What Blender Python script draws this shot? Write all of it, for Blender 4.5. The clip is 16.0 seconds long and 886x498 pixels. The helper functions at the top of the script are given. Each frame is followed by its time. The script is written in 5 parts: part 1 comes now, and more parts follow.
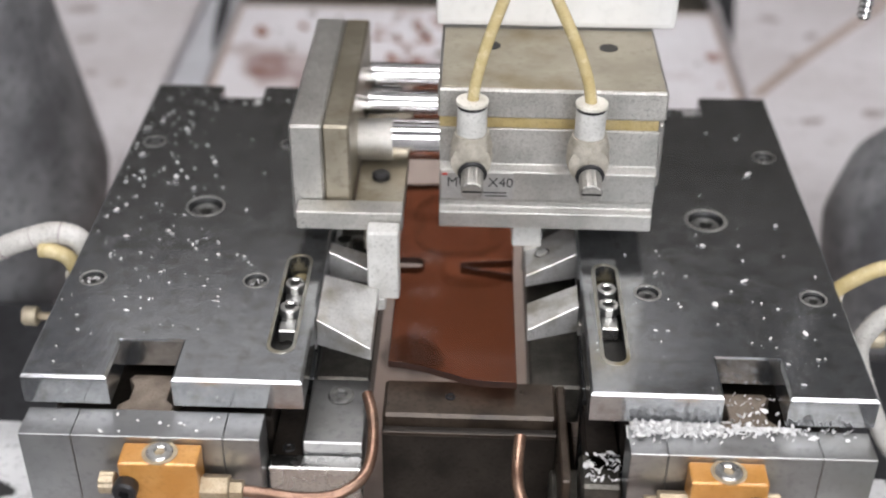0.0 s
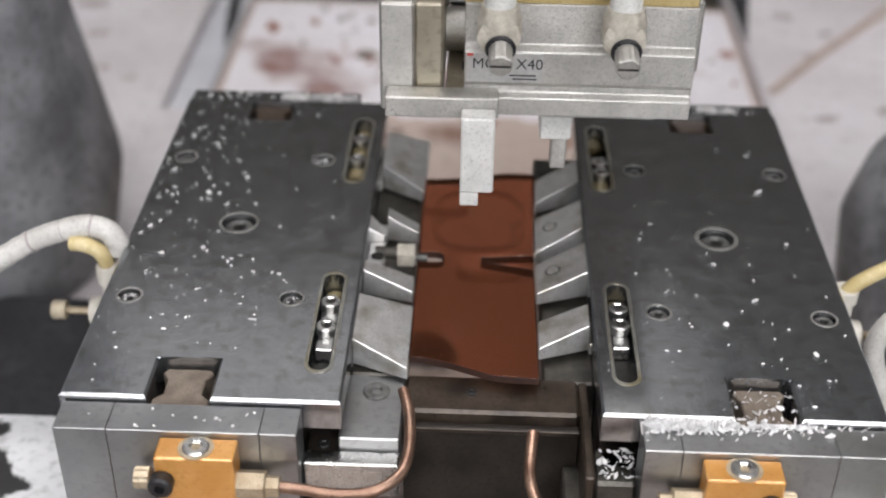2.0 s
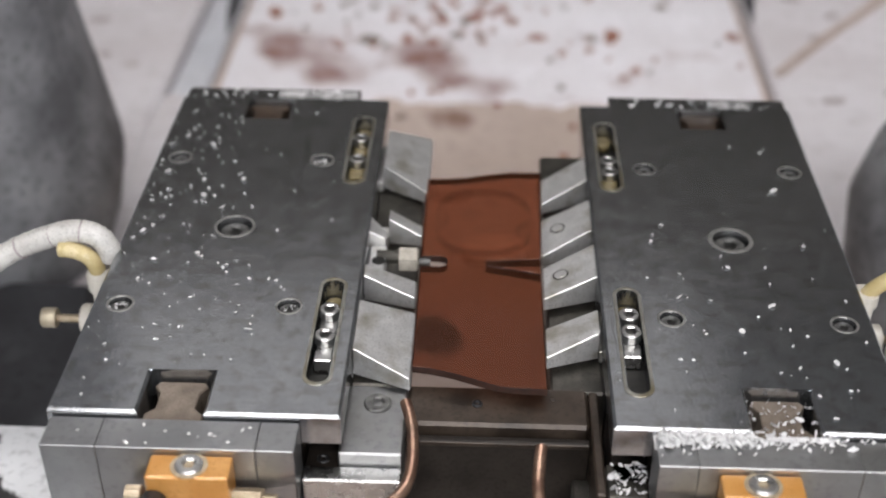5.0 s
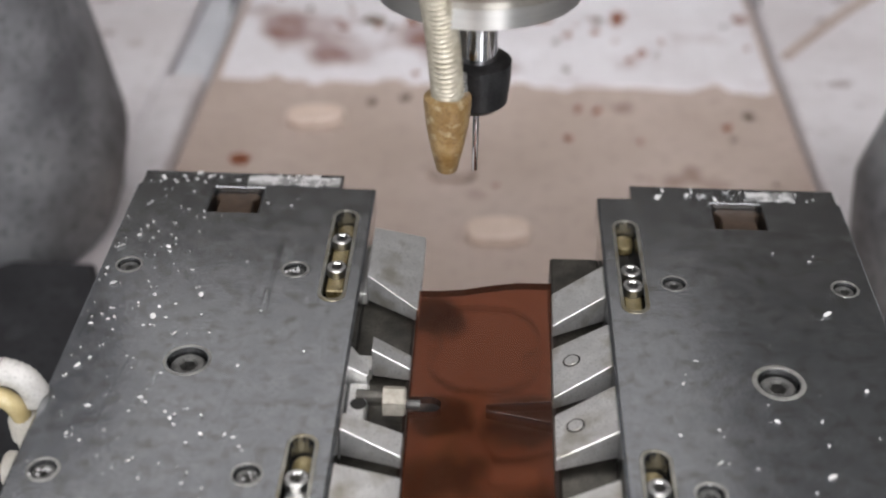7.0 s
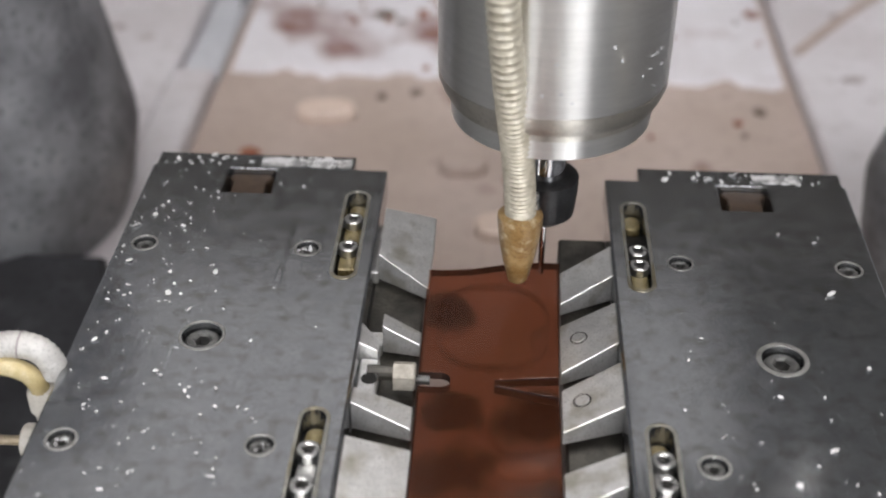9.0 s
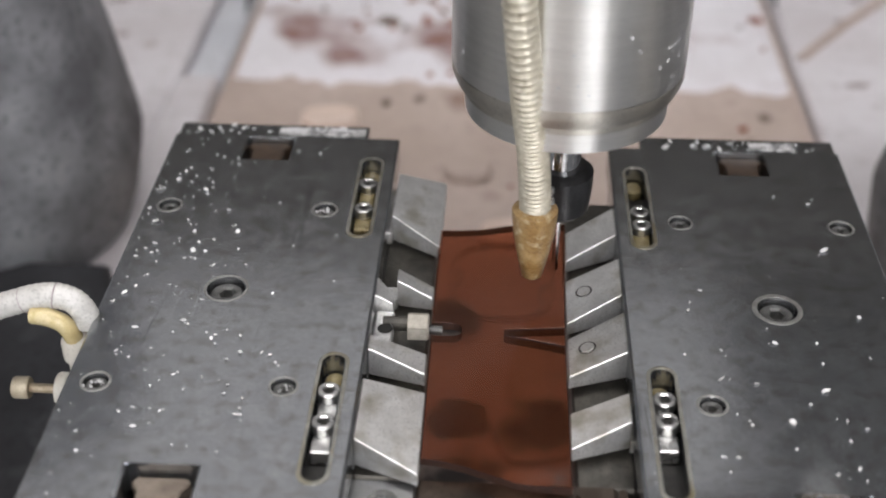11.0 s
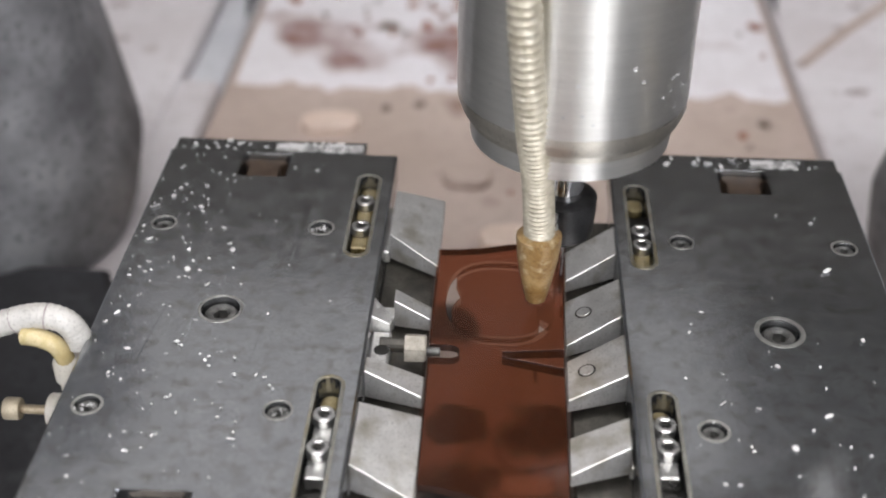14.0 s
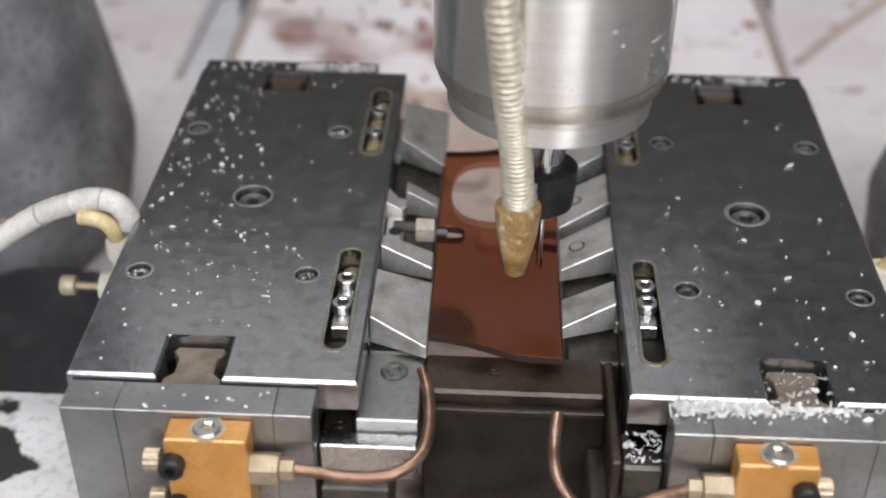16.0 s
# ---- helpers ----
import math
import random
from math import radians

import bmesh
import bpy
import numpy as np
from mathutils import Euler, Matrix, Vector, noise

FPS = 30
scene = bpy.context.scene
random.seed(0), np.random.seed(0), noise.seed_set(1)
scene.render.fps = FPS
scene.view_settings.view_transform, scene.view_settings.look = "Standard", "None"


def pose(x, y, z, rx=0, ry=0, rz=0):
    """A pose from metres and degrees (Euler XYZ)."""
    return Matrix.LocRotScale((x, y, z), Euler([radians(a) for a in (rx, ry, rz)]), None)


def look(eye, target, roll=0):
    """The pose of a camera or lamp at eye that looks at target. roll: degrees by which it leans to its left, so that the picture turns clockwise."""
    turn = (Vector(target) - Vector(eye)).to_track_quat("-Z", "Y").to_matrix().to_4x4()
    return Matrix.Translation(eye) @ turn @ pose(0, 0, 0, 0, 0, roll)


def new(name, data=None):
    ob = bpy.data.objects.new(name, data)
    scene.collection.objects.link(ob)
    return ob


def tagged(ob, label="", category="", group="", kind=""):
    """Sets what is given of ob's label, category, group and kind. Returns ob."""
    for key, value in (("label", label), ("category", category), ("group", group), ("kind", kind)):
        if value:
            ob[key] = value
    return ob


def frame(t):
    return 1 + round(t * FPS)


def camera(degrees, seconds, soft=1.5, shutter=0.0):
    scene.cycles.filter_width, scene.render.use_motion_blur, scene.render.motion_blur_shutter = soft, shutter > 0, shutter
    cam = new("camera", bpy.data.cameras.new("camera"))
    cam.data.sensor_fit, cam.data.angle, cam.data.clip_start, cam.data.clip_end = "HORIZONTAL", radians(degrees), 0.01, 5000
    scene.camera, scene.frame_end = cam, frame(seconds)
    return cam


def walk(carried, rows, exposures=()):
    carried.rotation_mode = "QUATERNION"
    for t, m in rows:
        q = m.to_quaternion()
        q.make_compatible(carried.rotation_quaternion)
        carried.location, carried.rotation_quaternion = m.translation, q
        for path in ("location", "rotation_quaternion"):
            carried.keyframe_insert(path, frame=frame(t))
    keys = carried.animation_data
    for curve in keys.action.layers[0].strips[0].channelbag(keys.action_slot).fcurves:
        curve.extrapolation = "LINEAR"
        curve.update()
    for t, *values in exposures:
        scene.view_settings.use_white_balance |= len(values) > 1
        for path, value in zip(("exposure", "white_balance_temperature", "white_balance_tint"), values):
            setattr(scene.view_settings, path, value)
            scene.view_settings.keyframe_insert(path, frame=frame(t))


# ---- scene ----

cam = camera(38.5, 16.0, soft=2.1)
cam.data.dof.use_dof, cam.data.dof.focus_distance, cam.data.dof.aperture_fstop = True, 0.57, 5.8
# seconds, place, yaw, pitch and roll of the slowly drifting camera
LOOKS = [
    (0.0, 0.0086, -0.0070, 0.3669, 1.873, -33.943, -0.515),
    (0.5, 0.0081, -0.0088, 0.3661, 2.169, -33.939, -0.785),
    (1.0, 0.0049, -0.0087, 0.3651, 2.192, -33.898, -0.975),
    (1.5, 0.0004, -0.0058, 0.3631, 2.122, -33.860, -0.844),
    (2.0, 0.0002, -0.0046, 0.3613, 2.189, -33.963, -0.655),
    (2.5, 0.0006, -0.0035, 0.3613, 2.168, -34.237, -0.632),
    (3.0, -0.0006, -0.0028, 0.3605, 2.181, -34.222, -0.582),
    (5.5, 0.0008, -0.0008, 0.3511, 2.173, -34.518, -0.212),
    (6.0, 0.0018, -0.0012, 0.3488, 2.184, -34.637, -0.219),
    (6.5, 0.0008, -0.0005, 0.3480, 2.270, -34.852, -0.300),
    (7.0, -0.0002, -0.0000, 0.3487, 2.495, -35.099, -0.429),
    (7.5, -0.0004, -0.0022, 0.3479, 2.724, -35.152, -0.428),
    (8.0, 0.0003, -0.0017, 0.3466, 2.850, -35.194, -0.322),
    (8.5, 0.0006, -0.0013, 0.3478, 2.943, -35.331, -0.355),
    (9.0, 0.0009, 0.0006, 0.3486, 3.030, -35.348, -0.322),
    (11.5, -0.0018, 0.0051, 0.3475, 3.058, -35.076, -0.156),
    (12.0, 0.0001, 0.0066, 0.3472, 3.080, -35.141, -0.125),
    (12.5, 0.0007, 0.0053, 0.3495, 3.085, -35.214, -0.095),
    (13.0, 0.0003, 0.0040, 0.3513, 3.119, -35.171, -0.124),
    (13.5, -0.0005, 0.0031, 0.3507, 3.142, -35.016, -0.093),
    (14.0, -0.0010, 0.0034, 0.3488, 3.151, -34.885, -0.307),
    (14.5, -0.0020, 0.0032, 0.3495, 3.018, -34.933, -0.456),
    (15.0, -0.0027, 0.0043, 0.3498, 3.073, -34.950, -0.568),
    (15.5, -0.0030, 0.0077, 0.3490, 2.913, -35.023, -0.408),
    (16.0, -0.0025, 0.0088, 0.3488, 2.862, -35.062, -0.367),
]
walk(cam, [(t, pose(x, y, z, 90 + p, r, w)) for t, x, y, z, w, p, r in LOOKS],
     [(0.0, -0.27), (3.2, -0.27), (5.5, -0.36), (6.5, -0.42), (9.2, -0.42), (11.5, -0.32), (13.0, -0.27), (16.0, -0.27)])

# ---- light ----
world = bpy.data.worlds.new("room_air")
world.use_nodes = True
world.node_tree.nodes["Background"].inputs[0].default_value = (0.5, 0.5, 0.52, 1)
world.node_tree.nodes["Background"].inputs[1].default_value = 0.03
scene.world = world



def area_lamp(name, at, target, sx, sy, power, colour=(1.0, 0.945, 0.98)):
    lamp = bpy.data.lights.new(name, "AREA")
    lamp.shape, lamp.size, lamp.size_y, lamp.energy, lamp.color = "RECTANGLE", sx, sy, power, colour
    ob = new(name, lamp)
    ob.matrix_world = look(at, target)
    return ob


area_lamp("lamp_light", (-0.1, 0.85, 1.955), (-0.1, 0.86, 0), 1.6, 0.6, 22)
area_lamp("lamp_light", (0.1, -1.25, 1.955), (0.1, -1.249, 0), 2.2, 0.8, 29)
# weak added light at the far panel that the steel plates mirror
area_lamp("lamp_light", (-0.42, 2.62, 1.955), (-0.42, 2.621, 0), 2.1, 1.4, 2.4)
# two added lights behind the camera that brighten the spindle and front faces
area_lamp("window_light", (-1.25, -2.14, 0.75), (-0.6, 0, 0.3), 0.6, 1.3, 16, (0.97, 0.96, 1.0))
area_lamp("window_light", (0.87, -2.14, 0.75), (0.7, 0, 0.3), 1.0, 1.3, 48, (0.97, 0.96, 1.0))


# ---- materials ----
def mat(name, c1, c2=None, rough=0.5, metal=0.0, scale=60.0, bump=0.0, bump_scale=None, rough_var=0.1, coat=0.0,
        fine=0.35, stretch=(1, 1, 1), c3=None, spots=None, transmission=0.0, random_value=0.0, turned_finish=False):
    m = bpy.data.materials.new(name)
    m.use_nodes = True
    nt = m.node_tree
    b = nt.nodes["Principled BSDF"]
    c2 = c2 or tuple(min(1, v * 1.25) for v in c1)
    co = nt.nodes.new("ShaderNodeTexCoord")
    mp = nt.nodes.new("ShaderNodeMapping")
    mp.inputs["Scale"].default_value = stretch
    nt.links.new(co.outputs["Object"], mp.inputs["Vector"])

    def noise_tex(s, detail=4):
        n = nt.nodes.new("ShaderNodeTexNoise")
        n.inputs["Scale"].default_value, n.inputs["Detail"].default_value = s, detail
        nt.links.new(mp.outputs["Vector"], n.inputs["Vector"])
        return n

    def mix(fac, a, bb):
        x = nt.nodes.new("ShaderNodeMix")
        x.data_type = "RGBA"
        nt.links.new(fac, x.inputs["Factor"])
        for sock, v in ((x.inputs["A"], a), (x.inputs["B"], bb)):
            if isinstance(v, tuple):
                sock.default_value = (*v, 1)
            else:
                nt.links.new(v, sock)
        return x.outputs["Result"]

    def ramp(fac, lo, hi):
        r = nt.nodes.new("ShaderNodeMapRange")
        r.inputs["From Min"].default_value, r.inputs["From Max"].default_value = lo, hi
        nt.links.new(fac, r.inputs["Value"])
        return r.outputs["Result"]

    big, small = noise_tex(scale), noise_tex(scale * 9, 3)
    col = mix(ramp(big.outputs["Fac"], 0.35, 0.68), c1, c2)
    dark = tuple(v * (1 - fine) for v in c1)
    col = mix(ramp(small.outputs["Fac"], 0.52, 0.8), col, dark)
    if c3:
        st = noise_tex(spots[0], 5)
        col = mix(ramp(st.outputs["Fac"], spots[1], spots[2]), col, c3)
    if random_value:
        oi = nt.nodes.new("ShaderNodeObjectInfo")
        hs = nt.nodes.new("ShaderNodeHueSaturation")
        r = nt.nodes.new("ShaderNodeMapRange")
        r.inputs["To Min"].default_value, r.inputs["To Max"].default_value = 1 - random_value, 1 + random_value
        nt.links.new(oi.outputs["Random"], r.inputs["Value"])
        nt.links.new(r.outputs["Result"], hs.inputs["Value"])
        nt.links.new(col, hs.inputs["Color"])
        col = hs.outputs["Color"]
    nt.links.new(col, b.inputs["Base Color"])
    rr = nt.nodes.new("ShaderNodeMapRange")
    rr.inputs["To Min"].default_value, rr.inputs["To Max"].default_value = max(0.02, rough - rough_var), min(1, rough + rough_var)
    nt.links.new(big.outputs["Fac"], rr.inputs["Value"])
    nt.links.new(rr.outputs["Result"], b.inputs["Roughness"])
    b.inputs["Metallic"].default_value = metal
    b.inputs["Coat Weight"].default_value = coat
    b.inputs["Transmission Weight"].default_value = transmission
    if turned_finish:
        tg = nt.nodes.new("ShaderNodeTangent")
        tg.direction_type, tg.axis = "RADIAL", "Z"
        nt.links.new(tg.outputs["Tangent"], b.inputs["Tangent"])
        b.inputs["Anisotropic"].default_value = 0.9
        b.inputs["Anisotropic Rotation"].default_value = 0.25
    if bump:
        bn = nt.nodes.new("ShaderNodeBump")
        bn.inputs["Strength"].default_value, bn.inputs["Distance"].default_value = bump, 0.001
        nt.links.new(noise_tex(bump_scale or scale * 6).outputs["Fac"], bn.inputs["Height"])
        nt.links.new(bn.outputs["Normal"], b.inputs["Normal"])
    return m


STEEL = mat("ground_steel", (0.335, 0.347, 0.362), (0.41, 0.422, 0.438), 0.17, 0.93, 90, 0.03, 700, 0.06, fine=0.34, c3=(0.265, 0.265, 0.255), spots=(150, 0.50, 0.74))


def scratched(m, turn, scale, stretch, width, dim):
    """Thin curved scratches that dull the ground face in places."""
    nt = m.node_tree
    b = nt.nodes["Principled BSDF"]
    old = b.inputs["Base Color"].links[0].from_socket
    co, mp = nt.nodes.new("ShaderNodeTexCoord"), nt.nodes.new("ShaderNodeMapping")
    mp.inputs["Rotation"].default_value = (0, 0, radians(turn))
    mp.inputs["Scale"].default_value = stretch
    nt.links.new(co.outputs["Object"], mp.inputs["Vector"])
    lines, where = nt.nodes.new("ShaderNodeTexNoise"), nt.nodes.new("ShaderNodeTexNoise")
    lines.inputs["Scale"].default_value, lines.inputs["Detail"].default_value = scale, 1.0
    where.inputs["Scale"].default_value = 17
    nt.links.new(mp.outputs["Vector"], lines.inputs["Vector"])
    nt.links.new(co.outputs["Object"], where.inputs["Vector"])

    def calc(op, a, bb):
        n = nt.nodes.new("ShaderNodeMath")
        n.operation, n.use_clamp = op, op in ("MULTIPLY", "SUBTRACT_CLAMP")
        for sock, v in zip(n.inputs, (a, bb)):
            if isinstance(v, (int, float)):
                sock.default_value = v
            else:
                nt.links.new(v, sock)
        return n.outputs[0]

    off = calc("ABSOLUTE", calc("SUBTRACT", lines.outputs["Fac"], 0.5), 0)
    line = calc("LESS_THAN", off, width)
    patch = nt.nodes.new("ShaderNodeMapRange")
    patch.inputs["From Min"].default_value, patch.inputs["From Max"].default_value = 0.52, 0.62
    nt.links.new(where.outputs["Fac"], patch.inputs["Value"])
    fac = calc("MULTIPLY", line, patch.outputs["Result"])
    x = nt.nodes.new("ShaderNodeMix")
    x.data_type, x.blend_type = "RGBA", "MULTIPLY"
    nt.links.new(fac, x.inputs["Factor"])
    nt.links.new(old, x.inputs["A"])
    x.inputs["B"].default_value = (dim, dim, dim, 1)
    nt.links.new(x.outputs["Result"], b.inputs["Base Color"])


scratched(STEEL, 14, 60, (1, 0.05, 1), 0.0035, 0.68)
scratched(STEEL, -24, 50, (1, 0.05, 1), 0.0025, 1.25)
BRIGHT = mat("machined_steel", (0.50, 0.50, 0.49), (0.60, 0.60, 0.59), 0.28, 1.0, 80, 0.08, 600, 0.1)
JAW = mat("jaw_steel", (0.66, 0.66, 0.65), (0.80, 0.80, 0.79), 0.36, 0.72, 110, 0.22, 450, 0.12, c3=(0.40, 0.38, 0.32), spots=(60, 0.52, 0.72))
# steel whose colour is darkened to carry the shade below and between parts
SHADED_STEEL = mat("steel_darkened_for_gap_shade", (0.055, 0.052, 0.046), (0.12, 0.113, 0.097), 0.4, 0.6, 90, 0.2, 400)
CHROME = mat("chrome_rod", (0.75, 0.75, 0.76), None, 0.08, 1.0, 40, 0, None, 0.03, fine=0.05)
SPINDLE = mat("brushed_spindle_steel", (0.86, 0.85, 0.82), (0.92, 0.91, 0.88), 0.34, 1.0, 30, 0.05, 60, 0.05, fine=0.1, stretch=(1, 1, 14), turned_finish=True)
STAINED = mat("tan_stained_spindle_steel", (0.62, 0.585, 0.52), (0.72, 0.69, 0.62), 0.36, 1.0, 60, 0.08, 200, 0.06, fine=0.2, turned_finish=True)
ALU = mat("blasted_aluminium", (0.46, 0.455, 0.43), (0.62, 0.61, 0.58), 0.38, 0.85, 60, 0.4, 1900, 0.1, fine=0.2, c3=(0.22, 0.215, 0.195), spots=(2600, 0.52, 0.70))
ALU_TAN = mat("oil_stained_aluminium", (0.33, 0.295, 0.225), (0.46, 0.425, 0.345), 0.36, 0.8, 30, 0.2, 900, 0.1, fine=0.12, c3=(0.24, 0.19, 0.11), spots=(24, 0.54, 0.75))
ALU_LABEL = mat("silver_label", (0.50, 0.50, 0.49), (0.60, 0.60, 0.59), 0.4, 0.8, 400, fine=0.4)
DARK = mat("oily_dark_steel", (0.016, 0.013, 0.011), (0.034, 0.028, 0.023), 0.5, 0.1, 50, 0.3, 300, 0.12)
DARK.node_tree.nodes["Principled BSDF"].inputs["Specular IOR Level"].default_value = 0.2
BLACK = mat("black_oxide_steel", (0.018, 0.018, 0.02), (0.03, 0.03, 0.033), 0.38, 0.4, 120, 0.1)
# near-black colour that stands in for the shade inside holes and slots
RECESS_SHADE = mat("recess_shade_colour", (0.02, 0.02, 0.019), (0.035, 0.033, 0.03), 0.5, 0.5, 200)
KEY = mat("worn_brown_steel", (0.15, 0.12, 0.095), (0.24, 0.20, 0.16), 0.5, 0.4, 120, 0.3, 700)
ORANGE = mat("orange_anodised_aluminium", (0.54, 0.25, 0.055), (0.63, 0.33, 0.10), 0.36, 0.35, 60, 0.06, 900, 0.06, fine=0.12, coat=0.5)
RUBBER = mat("black_rubber_sheet", (0.011, 0.011, 0.013), (0.032, 0.033, 0.037), 0.7, 0.0, 18, 0.4, 100, 0.08, c3=(0.065, 0.066, 0.07), spots=(30, 0.58, 0.8))
BRASS = mat("dull_brass", (0.42, 0.34, 0.23), (0.54, 0.46, 0.34), 0.42, 0.75, 150, 0.15)
COPPER = mat("tarnished_copper", (0.22, 0.13, 0.092), (0.36, 0.24, 0.175), 0.34, 0.8, 70, 0.12, 600, c3=(0.13, 0.085, 0.062), spots=(60, 0.54, 0.72))
RING = mat("oil_stain_steel", (0.30, 0.30, 0.285), (0.42, 0.415, 0.395), 0.4, 0.75, 260, 0.25, 1200)
SCREW = mat("dusty_screw_steel", (0.085, 0.085, 0.083), (0.20, 0.20, 0.19), 0.45, 0.6, 240, 0.3, 1200)
FROST = mat("frosted_dust_on_steel", (0.24, 0.245, 0.24), (0.34, 0.34, 0.335), 0.6, 0.2, 200, 0.5, 900, c3=(0.70, 0.70, 0.70), spots=(170, 0.45, 0.56))
# darker brown for the rear key block, painting the shade deep in its notch
SHADED_KEY = mat("brown_key_darkened_for_shade", (0.045, 0.028, 0.018), (0.085, 0.056, 0.036), 0.5, 0.1, 160, 0.3, 700)
RIM = mat("pale_oily_slot_rim", (0.33, 0.325, 0.29), (0.45, 0.44, 0.40), 0.36, 0.85, 110, 0.1, c3=(0.26, 0.22, 0.13), spots=(45, 0.5, 0.7))
FRONT = mat("milled_steel_front", (0.30, 0.305, 0.31), (0.40, 0.405, 0.405), 0.36, 0.95, 30, 0.05, 600, 0.06, fine=0.1, c3=(0.24, 0.235, 0.22), spots=(18, 0.52, 0.75))
COLLET = mat("blackened_collet_steel", (0.045, 0.045, 0.047), (0.075, 0.075, 0.078), 0.32, 0.7, 120, 0.1)
DULL = mat("dull_brown_steel", (0.034, 0.024, 0.017), (0.066, 0.050, 0.038), 0.30, 0.3, 45, 0.2, c3=(0.02, 0.015, 0.011), spots=(60, 0.5, 0.7))
WHITE = mat("white_painted_box", (0.72, 0.72, 0.70), (0.78, 0.78, 0.76), 0.4, 0.0, 25, 0.03, fine=0.06)
PLASTIC = mat("off_white_plastic", (0.62, 0.59, 0.52), (0.70, 0.68, 0.62), 0.45, 0.0, 120, 0.15)
PLASTIC_TAN = mat("beige_worn_brass", (0.46, 0.40, 0.29), (0.56, 0.50, 0.38), 0.45, 0.4, 150, 0.2)
DUSTY = mat("dusty_fitting_metal", (0.40, 0.37, 0.31), (0.56, 0.53, 0.46), 0.6, 0.4, 300, 0.6, 1500)
YELLOW = mat("yellowed_tube", (0.50, 0.40, 0.19), (0.60, 0.51, 0.29), 0.25, 0.0, 150, coat=0.3, fine=0.15)
HOSE = mat("ribbed_grey_hose", (0.44, 0.40, 0.31), (0.62, 0.58, 0.48), 0.32, 0.25, 200, 0.2, 800, fine=0.3, c3=(0.70, 0.67, 0.58), spots=(260, 0.58, 0.72))
NOZZLE = mat("amber_plastic_nozzle", (0.26, 0.15, 0.05), (0.44, 0.30, 0.14), 0.32, 0.0, 150, 0.5, 600, coat=0.4, fine=0.45, c3=(0.54, 0.44, 0.28), spots=(230, 0.56, 0.70))
WRAP = mat("white_spiral_wrap", (0.50, 0.49, 0.46), (0.62, 0.61, 0.58), 0.45, 0.0, 80, 0.1)
FLAKE = mat("white_plastic_chips", (0.66, 0.66, 0.66), (0.78, 0.78, 0.78), 0.5, 0.0, 300, fine=0.1)
ACETATE_RAW = mat("cut_brown_acetate", (0.22, 0.07, 0.035), (0.28, 0.10, 0.05), 0.35, 0.0, 200)
CREAM = mat("cream_offcut", (0.62, 0.50, 0.42), (0.70, 0.58, 0.50), 0.45, 0.0, 60)
BOARD = mat("beige_tray_board", (0.40, 0.325, 0.28), (0.47, 0.39, 0.345), 0.75, 0.0, 9, 0.2, 120, 0.06, fine=0.12, c3=(0.20, 0.12, 0.09), spots=(9, 0.66, 0.74))
DUST = mat("white_dust_layer", (0.66, 0.64, 0.66), (0.74, 0.73, 0.76), 0.9, 0.0, 12, 0.5, 90, 0.05, fine=0.15, c3=(0.23, 0.12, 0.10), spots=(7, 0.56, 0.68))
PANEL = mat("dusty_white_panel", (0.55, 0.52, 0.53), (0.65, 0.63, 0.65), 0.7, 0.0, 7, 0.15, 80, 0.06, fine=0.12, c3=(0.26, 0.20, 0.18), spots=(10, 0.70, 0.76))
DIRT = mat("grey_brown_dirt", (0.30, 0.25, 0.25), (0.42, 0.38, 0.38), 0.9, 0.0, 60)
# blue-grey tone of the soft shadow between ledge and tray
SHADOW_STRIP = mat("blue_grey_shadow_colour", (0.46, 0.475, 0.51), (0.58, 0.59, 0.62), 0.6, 0.0, 14)
BELLOWS = mat("dusty_black_rubber", (0.105, 0.107, 0.115), (0.29, 0.295, 0.31), 0.75, 0.0, 16, 0.4, 90, 0.08, fine=0.3, c3=(0.24, 0.245, 0.26), spots=(26, 0.54, 0.78))
TRAYSPOT = mat("white_tray_with_black_oil", (0.60, 0.61, 0.62), (0.70, 0.71, 0.72), 0.6, 0.0, 20, 0.2, 200, c3=(0.02, 0.02, 0.02), spots=(26, 0.56, 0.60))
MACHINE = mat("dark_brown_machine_paint", (0.046, 0.042, 0.034), (0.062, 0.056, 0.046), 0.6, 0.0, 6)
MACHINE.node_tree.nodes["Principled BSDF"].inputs["Specular IOR Level"].default_value = 0.25
ROOM = mat("pale_wall_paint", (0.36, 0.36, 0.36), (0.42, 0.42, 0.42), 0.8, 0.0, 3)
FLOORC = mat("grey_concrete", (0.38, 0.38, 0.37), (0.46, 0.46, 0.45), 0.7, 0.0, 3)
ALU_GOLD = mat("yellow_oily_aluminium", (0.46, 0.36, 0.16), (0.56, 0.46, 0.26), 0.4, 0.4, 90)
RED = mat("red_print", (0.45, 0.06, 0.05), None, 0.5)
INK = mat("black_ink", (0.03, 0.03, 0.03), None, 0.5)


def acetate(name, tint, body, share):
    """Clear brown plastic: tinted light passes through, the surface shines."""
    m = mat(name, body, tuple(v * 1.3 for v in body), 0.12, 0.0, 45, 0.02, 400, 0.05, fine=0.15, coat=0.1)
    nt = m.node_tree
    out, b = nt.nodes["Material Output"], nt.nodes["Principled BSDF"]
    clear, mx = nt.nodes.new("ShaderNodeBsdfTransparent"), nt.nodes.new("ShaderNodeMixShader")
    clear.inputs["Color"].default_value = (*tint, 1)
    mx.inputs[0].default_value = share
    nt.links.new(clear.outputs[0], mx.inputs[1])
    nt.links.new(b.outputs[0], mx.inputs[2])
    nt.links.new(mx.outputs[0], out.inputs["Surface"])
    return m


